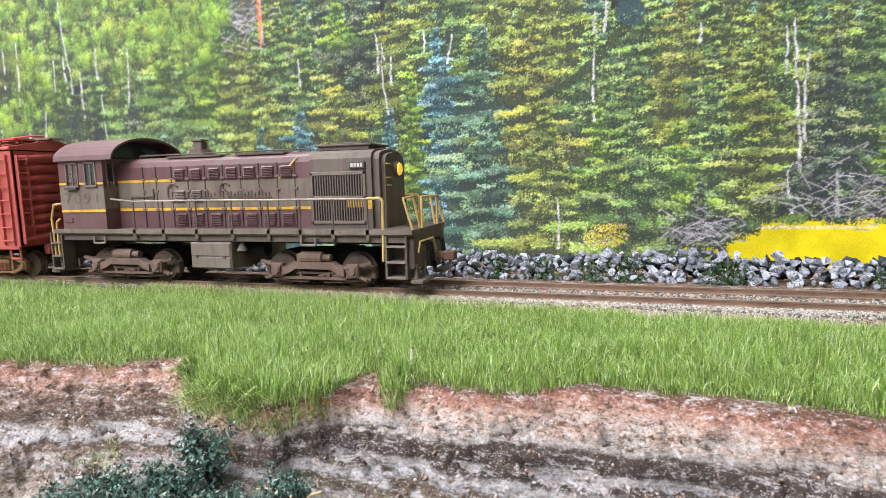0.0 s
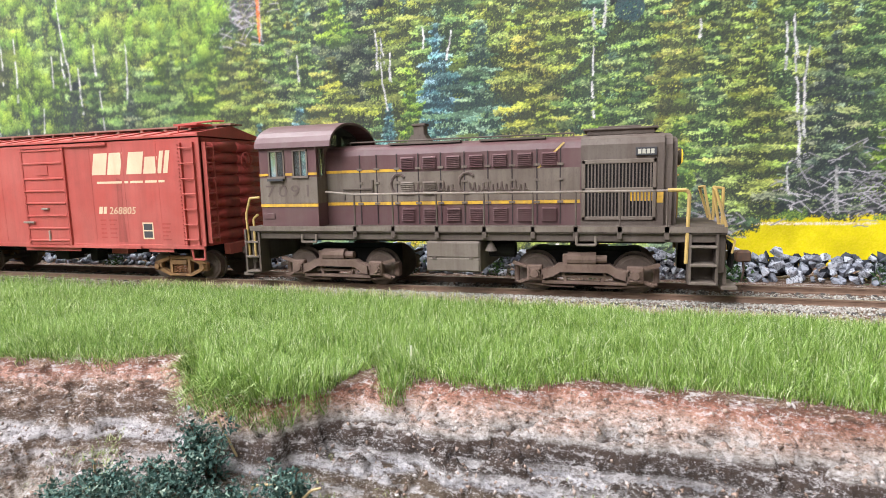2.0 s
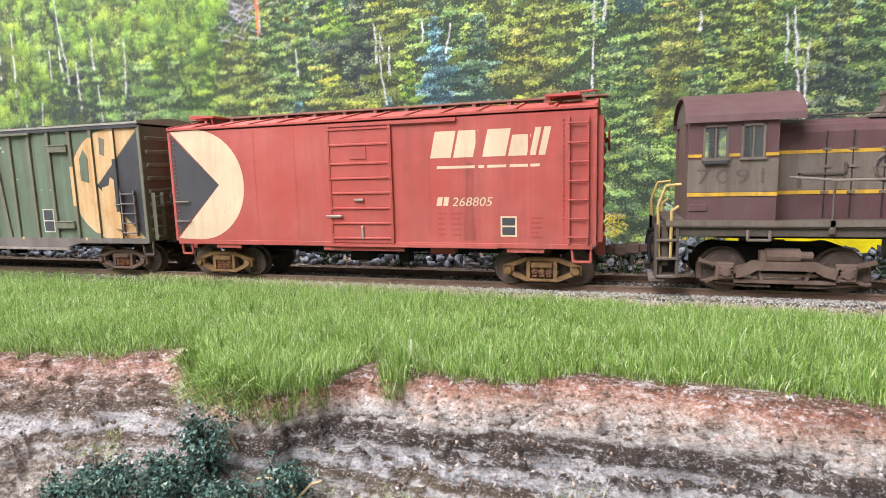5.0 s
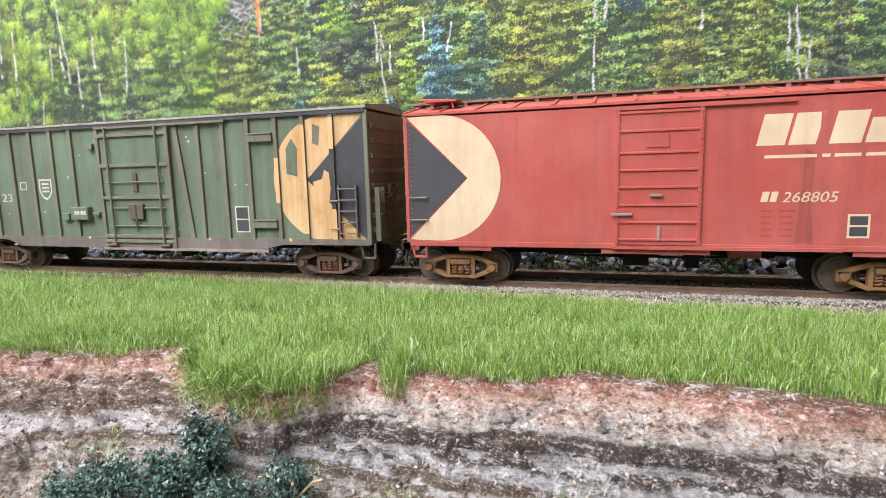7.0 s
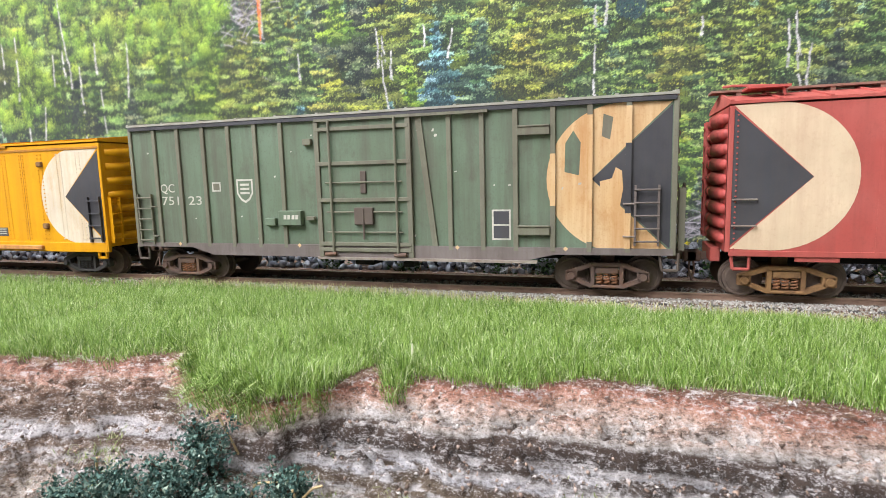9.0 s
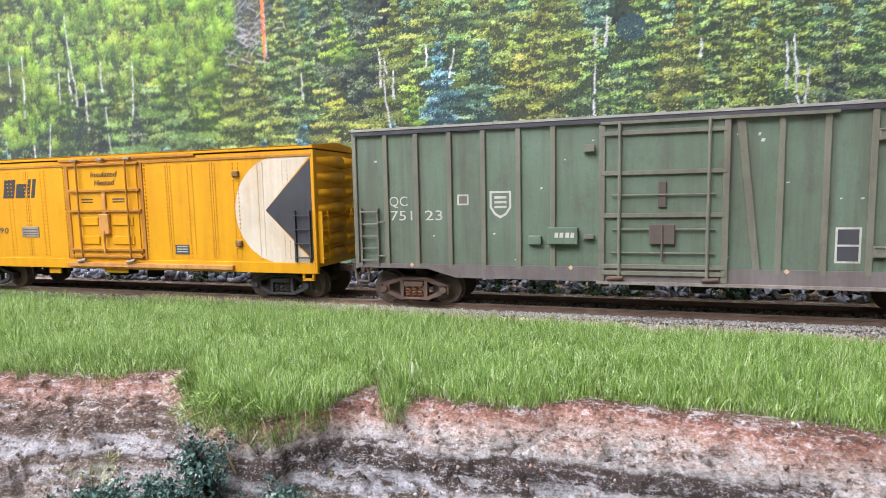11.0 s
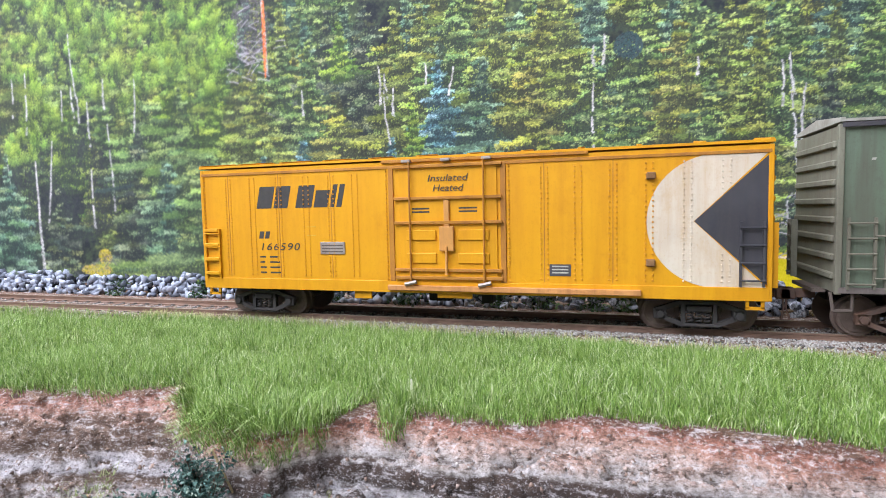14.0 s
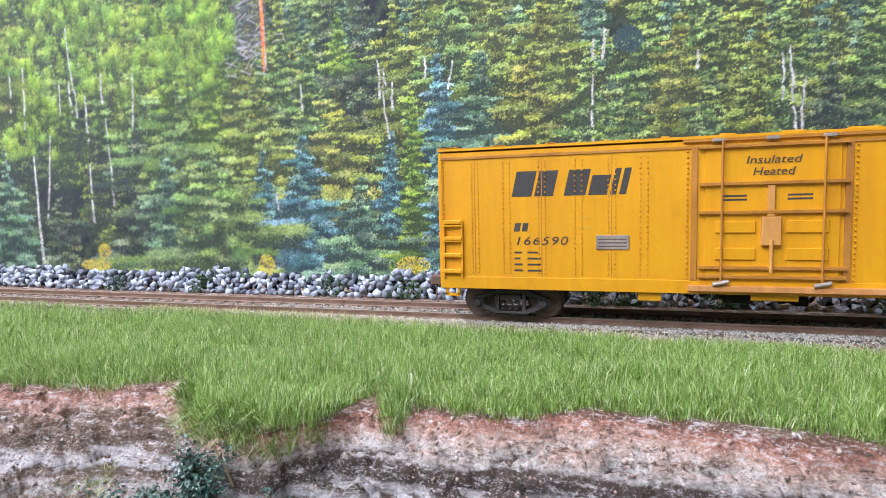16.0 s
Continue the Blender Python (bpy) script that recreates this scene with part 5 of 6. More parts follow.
def yellow_boxcar():
    car = tagged(empty("boxcar"), "yellow riveted insulated model boxcar with a plug door", "boxcar", FREIGHT)
    L, h0, h1 = 174.6, 11.6, 50.0
    part("body", boxes((-L / 2, L / 2, -17.58, 17.58, h0, h1), bevel=0.12), mat_yellow, car, "bright yellow riveted car body")
    gable_roof(car, L, 51.2, 53.0, mat_yellow, 11, 0.7, 18.0)
    part("eave_strip", boxes((-L / 2, L / 2, -17.9, -17.2, 47.9, 48.8), (-20, 42, -18.3, -17.2, 49.6, 50.4), bevel=0.1), mat_yellow_worn_shade, car)
    part("side_sill", boxes((-L / 2, L / 2, -17.9, -17.2, 9.6, 13.2), (-31, -25, -16.8, -16.2, 7.2, 9.7), (-3, 8, -16.8, -16.2, 8.0, 9.7), bevel=0.1), mat_yellow, car, "yellow side sill")
    for marked in (False, True):
        bm = bmesh.new()
        columns = (67.6, 77.0) if marked else (-76.8, -67.4, -57.2, -47.0, -38.0, -29.6, 29.8, 39.2, 48.6, 58.0)
        for x in columns:
            for off in (-0.95, 0.95):
                for k in range(23):
                    z = 14.6 + k * 1.45
                    if marked and abs(z - 30.6) < (x + off - 68.5):
                        continue
                    bmesh.ops.create_cone(bm, cap_ends=True, segments=5, radius1=0.36, radius2=0.2, depth=0.45, matrix=Matrix.Translation((x + off, -17.68, z)) @ Matrix.Rotation(math.pi / 2, 4, "X"))
        for x in () if marked else (-18.8, 19.6, -86.4):
            for k in range(25):
                bmesh.ops.create_cone(bm, cap_ends=True, segments=5, radius1=0.36, radius2=0.2, depth=0.6, matrix=Matrix.Translation((x, -17.75, 13.8 + k * 1.4)) @ Matrix.Rotation(math.pi / 2, 4, "X"))
        tagged(part("rivets", bm, mat_cream_white if marked else mat_rivet, car, "rows of raised rivets"), kind="stuff")
    for x in (-76.8, -57.2, -38.0, 29.8, 48.6):
        part("panel_seam", boxes((x - 0.12, x + 0.12, -17.65, -17.2, 13.6, 47.8)), mat_yellow_worn_shade, car)
    for x in (-17.9, 17.2):
        part("door_brace", boxes((x, x + 1.6, -18.0, -17.2, 13.2, 48.6), bevel=0.1), mat_yellow_worn_shade, car)
    door = part("door", boxes((-17.8, 17.8, -18.0, -17.2, 13.2, 48.4), bevel=0.1), mat_yellow, car, "yellow plug door with locking rods")
    door.scale, door.location = (0.86, 1, 1), (0.9 * MM, 0, 0)
    for z in (14.4, 31.2, 38.6, 48.2, 16.8):
        part("door_bar", boxes((-19.6, 19.6, -18.9, -17.9, z - 0.45, z + 0.45), bevel=0.1), mat_yellow_worn_shade, door)
    for z in (21.6, 28.6):
        for x0, x1 in ((-15, -4), (4, 15)):
            part("door_panel", boxes((x0, x1, -18.5, -17.9, z - 2.8, z + 0.4), bevel=0.2), mat_yellow, door)
    for x in (-13.4, 13.4):
        part("lock_rod", rod(bmesh.new(), (x, -19.1, 12), (x, -19.1, 49.8), 0.36, 8), mat_yellow_worn_shade, door)
    bm = boxes((-2.6, 2.6, -19.3, -17.9, 22.6, 30.0), (-1.0, 1.0, -18.8, -17.9, 30, 38), bevel=0.2)
    rod(bm, (0, -19.4, 15.6), (0, -19.4, 24), 0.5, 8)
    part("lock_box", bm, paint("rust_streaked_yellow", (0.55, 0.26, 0.06), (0.3, 0.13, 0.05), 0.6), door, "rust-streaked door gear box")
    for x in (-14.5, 14.5, 0):
        part("door_roller", boxes((x - 1.7, x + 1.7, -19.4, -17.8, 49.4, 50.3), bevel=0.15), mat_silver, door)
    for x in (-13.5, 13.5):
        part("roller_foot", rod(bmesh.new(), (x - 2.2, -19.3, 12.4), (x + 2.2, -19.3, 13.2), 0.6, 8), mat_silver, door)
    part("door_track", boxes((-18.5, 56, -19.1, -17.2, 10.4, 12.0), bevel=0.15), paint("rust_streaked_track", (0.5, 0.22, 0.06), (0.25, 0.1, 0.04), 0.6), car, "rusty lower door track")
    for x in (58.4,):
        for z in (43.0, 19.5):
            part("door_stop", boxes((x - 1.2, x + 1.2, -18.8, -17.2, z - 1, z + 1), bevel=0.3), mat_truck_rust, car)
    for x in (-21.4, 22.2):
        w = 1 if x > 0 else -1
        part("gusset", prism(bmesh.new(), [(x - w * 2.5, 13.2), (x + w * 2.8, 13.2), (x - w * 2.5, 18.4)], -17.7, -17.2), mat_yellow, car)
    ladder(car, -86.4, -80.8, 13.0, 30.0, 4, mat_yellow)
    for i in range(4):
        part("ladder_rung", boxes((-86.4, -80.8, -18.9, -17.3, 14.2 + i * 4.9, 15.4 + i * 4.9), bevel=0.2), mat_yellow, car)
    ladder(car, 80.4, 85.8, 13.4, 30.4, 4, mat_black)
    for x in (-L / 2, L / 2):
        w = 1 if x > 0 else -1
        ribbed_end(car, x, w, h0, h1, 7, mat_yellow, 1.05)
        part("corner_post", boxes((x - 0.6, x + 0.6, -17.8, -16.4, 9.6, 50), bevel=0.15), mat_yellow, car)
        coupler(car, x, w)
        freight_truck(car, -67.3 if w < 0 else 71.2, mat_truck_black)
        bm = boxes((min(x - w * 1, x - w * 5.4), max(x - w * 1, x - w * 5.4), -17.4, -16.6, 7.2, 8.0))
        for xx in (x - w * 1.4, x - w * 5.0):
            box(bm, xx - 0.4, xx + 0.4, -17.4, -16.6, 7.6, 10.4)
        part("stirrup_step", bm, mat_yellow, car)
    end_ladder(car, L / 2 + 0.6, 1, -16, -12, 13, 30, 4, mat_yellow)
    brake_wheel(car, L / 2 + 1, 1, 5, 28, mat_yellow)
    underframe(car, L, mat_under)
    half_disc_mark(car, 86.6, 57.3, 69.1, 30.6, 17.7, mat_cream_white)
    logo_blocks(car, -65.8, 36.6, 7.2, [(5.7, "c"), (5.3, "p"), (2.2, "gap"), (5.9, "r"), (5.0, "low"), (1.6, "i"), (1.8, "l")], mat_print, 0.8)
    plates("road_mark", [slanted(-65.3, -63.6, 26.6, 29.0, 0.2), slanted(-63.0, -61.4, 26.6, 29.0, 0.2)], mat_print, car)
    lettering("166590", -65.3, 22.7, 2.5, mat_print, car, shear=0.2, spacing=1.15, width=14.6)
    small_print(car, -65.2, 20.2, 4, mat_print, (2.2, 4.0), step=1.75)
    lettering("Insulated", -5.2, 43.6, 2.1, mat_print, car, "word", -18.14, 0.2, 1.0, 12.6)
    lettering("Heated", -3.6, 40.6, 2.1, mat_print, car, "word", -18.14, 0.2, 1.0, 9.6)
    for x in (-10.2, 4.6):
        plates("small_lettering", [slanted(x, x + 5.6, z, z + 0.5, 0) for z in (34.2, 35.2)], mat_print, car, "", -18.0, 0.08)
    part("data_plate", boxes((-42.2, -33.4, -17.9, -17.2, 21.4, 25.4), bevel=0.1), mat_silver, car, "pale riveted data plate")
    plates("plate_line", [slanted(-41.6, -34.0, z, z + 0.35, 0) for z in (22.1, 23.1, 24.1)], mat_grime, car, "", -17.9)
    plates("stencil_panel", [[(31.2, 15.4), (37.2, 15.4), (37.2, 18.8), (31.2, 18.8)]], mat_black, car, "dark green stencil panel")
    plates("stencil_line", [slanted(31.9, 36.5, z, z + 0.4, 0) for z in (16.2, 17.1, 18.0)], mat_pale_print, car, "", SIDE, 0.13)
    plates("square_mark", [[(-47, 27.4), (-43.8, 27.4), (-43.8, 27.7), (-47, 27.7)], [(-47, 30.2), (-43.8, 30.2), (-43.8, 30.5), (-47, 30.5)]], mat_gold, car)
    return car


def loco_truck(loco, x):
    a, r = 14.2, 5.7
    tr = empty("truck", (x, 0, 0), loco)
    for s in (-1, 1):
        y0, y1 = sorted((s * 14.2, s * 11.8))
        bm = bmesh.new()
        for m in (-1, 1):
            box(bm, m * a - 2.3, m * a + 2.3, y0, y1, 3.6, 8.4, 0.3)
            rod(bm, (m * a, s * 14.0, 5.9), (m * a, s * 15.0, 5.9), 1.5, 12, 1.2)
            box(bm, m * a - 1.4, m * a + 1.4, y0 - 0.5, y1 + 0.5, 6.6, 7.6, 0.2)
            bar(bm, (m * (a - 1.5), 6.2), (m * 8.0, 7.4), 1.6, y0, y1)
            bar(bm, (m * (a + 1.6), 7.6), (m * (a + 6.6), 9.0), 0.9, y0 + 0.6, y1)
            bar(bm, (m * (a + 1.6), 4.2), (m * (a + 5.0), 3.0), 0.8, y0 + 0.6, y1)
        prism(bm, [(-11.6, 4.4), (-11.6, 7.0), (-9.4, 7.6), (-7.4, 9.0), (7.4, 9.0), (9.4, 7.6), (11.6, 7.0), (11.6, 4.4), (9.0, 5.2), (6.6, 6.6), (-6.6, 6.6), (-9.0, 5.2)], y0 - (0.7 if s < 0 else 0.0), y1 + (0.7 if s > 0 else 0.0))
        for m in (-1, 1):
            for k in (4.4, 5.4, 6.4, 7.4):
                box(bm, m * a - 1.7, m * a + 1.7, s * 14.2 - 0.45, s * 14.2 + 0.45, k - 0.22, k + 0.22)
        bar(bm, (-12.0, 3.4), (12.0, 3.4), 0.9, y0 + 0.4, y1 - 0.4)
        bar(bm, (-7.6, 5.2), (7.6, 5.2), 0.8, y0 + 0.8, y1)
        for k in (-5, 5):
            bar(bm, (k, 3.4), (k * 1.2, 6.4), 0.8, y0 + 0.5, y1)
        part("side_frame", bm, mat_truck_loco, tr, "rust-dusted loco truck side frame")
        bm = bmesh.new()
        rod(bm, (-4.6, s * 13.2, 10.4), (3.4, s * 13.2, 10.4), 2.0, 12)
        rod(bm, (3.4, s * 13.2, 10.4), (6.4, s * 13.2, 10.4), 1.2, 10)
        box(bm, -6, -4.4, s * 13.2 - 1.4, s * 13.2 + 1.4, 8.2, 11.8, 0.2)
        part("brake_cylinder", bm, mat_truck_loco, tr)
        bm = bmesh.new()
        for m in (-1, 1):
            box(bm, m * (a + 5.9) - 0.8, m * (a + 5.9) + 0.8, s * 8.8 - 1.4, s * 8.8 + 1.4, 3.0, 7.6, 0.3)
            wire(bm, [(m * (a + 6), s * 12.4, 3.2), (m * 9, s * 12.4, 2.0), (m * 3, s * 12.4, 2.0)], 0.4)
        part("brake_rigging", bm, mat_truck_loco, tr)
    part("bolster", boxes((-4, 4, -13, 13, 6, 10), (-16, 16, -6, 6, 4, 12), bevel=0.3), mat_under, tr)
    for m in (-1, 1):
        wheelset(tr, m * a, r)
    return tr


def steps(loco, x0, x1, near, z0=4.4):
    y0, y1 = (-17.4, -11.5) if near else (11.5, 17.4)
    st = part("step_well", boxes((x0, x0 + 0.7, y0, y1, z0, 19), (x1 - 0.7, x1, y0, y1, z0, 19), (x0, x1, y1 - 0.6 if near else y0, y1 if near else y0 + 0.6, z0, 19)), mat_grime, loco, "grimy boarding step well")
    for z in (z0, z0 + 5.0, z0 + 10.0):
        part("step_tread", boxes((x0 + 0.4, x1 - 0.4, y0 - 0.3 if near else y0, y1 if near else y1 + 0.3, z, z + 0.7), bevel=0.1), mat_locogrey, st)
    return st


def locomotive():
    lo = tagged(empty("diesel_locomotive"), "weathered maroon and grey model diesel switcher", "locomotive")
    part("deck", boxes((-70, 76.5, -17.4, 17.4, 18.0, 20.0), (-68, 74, -16.6, 16.6, 15.8, 18.2), bevel=0.2), mat_grime, lo, "grimy running board and frame sill")
    part("deck_edge", boxes((-70, 76.5, -17.7, -17.3, 18.6, 20.15)), mat_locogrey, lo)
    part("underframe", boxes((-56, 62, -8, 8, 14.4, 16.2), bevel=0.3), mat_under, lo)
    # hood with rounded shoulders
    prof = [(-11, 20), (-11, 42.4), (-10.4, 44.2), (-9, 45.2), (-6, 46.0), (0, 46.4), (6, 46.0), (9, 45.2), (10.4, 44.2), (11, 42.4), (11, 20)]
    part("hood", prism_x(bmesh.new(), prof, -44.6, 38.5), mat_maroon, lo, "maroon long hood with grey band")
    nose = [(-11.5, 20), (-11.5, 43.0), (-10.6, 44.8), (-8.5, 45.7), (0, 46.6), (8.5, 45.7), (10.6, 44.8), (11.5, 43.0), (11.5, 20)]
    bm = prism_x(bmesh.new(), nose, 38.5, 61.0)
    prism_x(bm, [(a * 0.9, 20 if b == 20 else b - 0.5) for a, b in nose], 61.0, 63.2)
    prism_x(bm, [(a * 0.74, 20 if b == 20 else b - 1.5) for a, b in nose], 63.2, 64.6)
    part("radiator_housing", bm, mat_nose, lo, "grimy brown-grey radiator nose")
    part("hood_band", boxes((-43.6, 38.2, -11.12, -10.9, 27.6, 36.9)), mat_locogrey, lo, "dirty grey band along the hood")
    part("hood_stripe", boxes((-43.6, 38.2, -11.18, -10.9, 26.5, 27.5)), mat_gold, lo, "dull yellow stripe")
    part("hood_stripe", boxes((-43.6, -17.0, -11.18, -10.9, 37.0, 37.9)), mat_gold, lo)
    part("nose_stripe", boxes((59.2, 60.9, -11.6, -11.2, 26.4, 29.8), (52, 58.6, -11.66, -11.3, 27.0, 29.5)), mat_gold, lo)
    for x in (-31.5, -25.6, -18.6, -11.4, -4.0, 3.6, 11.0, 18.4, 25.8, 32.6):
        part("door_seam", boxes((x - 0.16, x + 0.16, -11.24, -10.9, 20.4, 42.6)), mat_seam, lo)
        for z in (27.0, 33.6, 38.0):
            part("door_latch", boxes((x - 0.9, x + 0.9, -11.5, -10.9, z - 0.35, z + 0.35)), mat_locogrey, lo)
    for x in (-15.0, -7.7, 0.0, 7.3, 14.7, 22.1, 29.4):
        for z, h in ((37.6, 3.9), (21.2, 4.2)):
            bm = boxes((x - 2.4, x + 2.4, -11.25, -10.9, z, z + h))
            for k in range(7):
                zz = z + 0.25 + k * h / 7.2
                prism_x(bm, [(-11.2, zz), (-11.85, zz - 0.05), (-11.2, zz + 0.42)], x - 2.1, x + 2.1)
            part("louvre", bm, mat_maroon, lo, "pressed louvre panel")
    for x in (-15.0, -7.7):  # the two tall doors next to the cab carry louvres at mid height too
        bm = boxes((x - 2.4, x + 2.4, -11.3, -10.9, 29.6, 34.0))
        for k in range(7):
            zz = 29.9 + k * 0.58
            prism_x(bm, [(-11.25, zz), (-11.9, zz - 0.05), (-11.25, zz + 0.42)], x - 2.1, x + 2.1)
        part("louvre", bm, mat_locogrey, lo, "pressed louvre panel in the grey band")
    part("hood_recess_frame", boxes((-37.6, -26.8, -11.6, -10.9, 31.4, 32.0), (-37.6, -37.0, -11.6, -10.9, 28.2, 32.0), (-27.4, -26.8, -11.6, -10.9, 30, 34.6), bevel=0.08), mat_grime, lo)
    # faded script road name as a dark flowing flourish
    for x0, x1 in ((-17.5, 0.5), (5.0, 23.0)):
        bm = bmesh.new()
        pts = [(x0 + (x1 - x0) * t / 70, -11.15, 31.6 + 1.25 * math.sin(t * 1.15) + 0.5 * math.sin(t * 0.37)) for t in range(71)]
        pts = [(p[0] + 0.35 * math.cos(i * 1.15), p[1], p[2]) for i, p in enumerate(pts)]
        wire(bm, pts, 0.36, 5)
        wire(bm, [(x0 - 0.6 + 2.6 * math.cos(a), -11.15, 33.0 + 3.2 * math.sin(a)) for a in (0.7, 1.3, 1.9, 2.5, 3.1, 3.7, 4.3, 5.0)], 0.5, 5)
        part("script_flourish", bm, mat_shadow_print, lo, "faded dark script flourish")
    plates("weld_scar", [[(23.2, 34.6), (23.8, 34.3), (34, 44.0), (33.5, 44.3)]], mat_railyellow, lo, "pale diagonal rub mark", -11.05, 0.14)
    # radiator
    part("radiator_core", boxes((39.4, 58.4, -11.6, -11.3, 22.4, 38.2)), mat_slot, lo, "dark radiator core")
    bm = bmesh.new()
    for x0, x1, z0, z1 in ((38.8, 59, 37.6, 38.8), (38.8, 59, 29.7, 30.8), (38.8, 59, 21.6, 22.6), (38.8, 39.8, 21.6, 38.8), (58.0, 59, 21.6, 38.8)):
        box(bm, x0, x1, -12.1, -11.3, z0, z1, 0.12)
    part("radiator_frame", bm, mat_locogrey, lo)
    for k in range(19):
        x = 40.6 + k * 0.94
        part("shutter", boxes((x - 0.2, x + 0.2, -11.95, -11.4, 22.4, 29.8), (x - 0.2, x + 0.2, -11.95, -11.4, 30.7, 37.8)), mat_nose, lo)
    part("number_board", boxes((53.4, 59.0, -12.2, -11.0, 39.6, 41.9), bevel=0.1), mat_black, lo, "black number board with pale figures")
    plates("number_board_figures", [slanted(54.0 + k * 1.15, 54.85 + k * 1.15, 40.1, 41.4, 0) for k in range(4)], mat_pale_print, lo, "", -12.2)
    bm = bmesh.new()
    rod(bm, (64, 0, 39.3), (66.2, 0, 39.3), 2.6, 18)
    lamp = part("headlight", bm, mat_grime, lo)
    part("headlight_lens", rod(bmesh.new(), (66.1, 0, 39.3), (66.7, 0, 39.3), 2.3, 18, 1.9), m_lamp, lamp, "lit yellow headlight lens")
    for z, y in ((41.0, -8.0), (36.5, -8.0), (34, -7.6)):
        part("grab_iron", wire(bmesh.new(), [(62.8, y, z), (65, y, z), (65, y + 3.2, z), (63.5, y + 3.2, z)], 0.25), mat_railyellow, lo)
    part("roof_fan_housing", boxes((40, 58.6, -7.4, 7.4, 45.8, 47.4), (38.8, 59.6, -8.0, 8.0, 47.2, 47.9), (43, 55, -5, 5, 47.8, 48.6), bevel=0.2), mat_grime, lo)
    bm = prism(bmesh.new(), [(-18.2, 46.0), (-10.0, 46.0), (-12.0, 49.0), (-16.2, 49.0)], -3.0, 3.0)
    box(bm, -16.0, -12.2, -1.8, 1.8, 48.8, 52.2, 0.3)
    box(bm, -16.4, -11.8, -2.2, 2.2, 51.8, 52.6, 0.1)
    part("exhaust_stack", bm, mat_grime, lo, "sooty square exhaust stack")
    part("roof_rail", wire(bmesh.new(), [(-37, -6, 46.0), (-37, -6, 47.0), (-2, -6, 47.0), (36, -6, 47.0), (36, -6, 46.0)], 0.25), mat_grime, lo)
    part("hood_step", boxes((-22, 2, -9.4, -6.6, 45.6, 46.2), (8, 28, -9.4, -6.6, 45.6, 46.2)), mat_grime, lo)
    # cab: walls with real window openings
    cab = part("cab", boxes(
        (-64.9, -43.8, -17.3, -16.4, 20, 36.2), (-64.9, -61.4, -17.3, -16.4, 36.2, 46), (-55.4, -52.4, -17.3, -16.4, 36.2, 46), (-46.9, -43.8, -17.3, -16.4, 36.2, 46), (-61.4, -55.4, -17.3, -16.4, 44.8, 46), (-52.4, -46.9, -17.3, -16.4, 44.8, 46),
        (-64.9, -43.8, 16.4, 17.3, 20, 36.2), (-64.9, -61.4, 16.4, 17.3, 36.2, 46), (-55.4, -52.4, 16.4, 17.3, 36.2, 46), (-46.9, -43.8, 16.4, 17.3, 36.2, 46), (-61.4, -46.9, 16.4, 17.3, 44.8, 46),
        (-44.7, -43.8, -16.4, 16.4, 20, 36.2), (-44.7, -43.8, -16.4, -15.6, 36.2, 46), (-44.7, -43.8, -12.4, 12.4, 36.2, 46), (-44.7, -43.8, 15.6, 16.4, 36.2, 46), (-44.7, -43.8, -15.6, -12.4, 45.2, 46),
        (-64.9, -64.0, -16.4, 16.4, 20, 36.2), (-64.9, -64.0, -16.4, -14.8, 36.2, 46), (-64.9, -64.0, -8, 8, 36.2, 46), (-64.9, -64.0, 14.8, 16.4, 36.2, 46)), mat_maroon, lo, "maroon and grey cab")
    gable = [(17.2 * math.cos(radians(a)), 45.9 + 7.0 * math.sin(radians(a))) for a in range(0, 181, 15)]
    part("cab_gable", prism_x(bmesh.new(), gable, -64.9, -64.0), mat_grime, cab)
    # Near-black here paints in the shade below the roof overhang.
    part("cab_gable", prism_x(bmesh.new(), gable, -45.2, -44.4), mat_under, cab, "cab front painted dark for shade under the roof overhang")
    for y0, y1 in ((-11.5, -2.0), (2.0, 11.5)):
        part("front_pane", boxes((-44.4, -44.2, y0, y1, 46.6, 50.2)), m_glass, cab)
    roof_out = [(18.4 * math.cos(radians(a)), 45.6 + 8.6 * math.sin(radians(a))) for a in range(0, 181, 12)]
    roof_in = [(17.6 * math.cos(radians(a)), 45.6 + 7.8 * math.sin(radians(a))) for a in range(180, -1, -12)]
    part("cab_roof", prism_x(bmesh.new(), roof_out + roof_in, -65.9, -38.2), mat_maroon, cab, "arched maroon cab roof")
    part("cab_band", boxes((-65.0, -43.7, -17.42, -17.2, 27.6, 36.0), (-43.9, -43.65, -17.3, -11.2, 27.6, 36.0)), mat_locogrey, cab, "dirty grey band")
    part("cab_stripe", boxes((-65.0, -43.7, -17.5, -17.2, 26.5, 27.5)), mat_gold, cab)
    for x0, x1 in ((-65.0, -61.6), (-55.2, -52.6), (-46.7, -43.7)):
        part("cab_stripe", boxes((x0, x1, -17.5, -17.2, 36.7, 37.5)), mat_gold, cab)
    for x0, x1 in ((-61.4, -55.4), (-52.4, -46.9)):
        win = part("window", boxes((x0, x0 + 0.5, -17.6, -16.6, 36.2, 44.9), (x1 - 0.5, x1, -17.6, -16.6, 36.2, 44.9), (x0, x1, -17.6, -16.6, 44.4, 44.9), (x0 - 0.3, x1 + 0.3, -18.0, -16.6, 35.8, 36.5),
                                   ((x0 + x1) / 2 - 0.2, (x0 + x1) / 2 + 0.2, -17.4, -16.8, 36.4, 44.5)), mat_locogrey, cab)
        part("pane", boxes((x0 + 0.4, x1 - 0.4, -17.1, -16.9, 36.4, 44.5)), m_glass, win, "pale clear window pane")
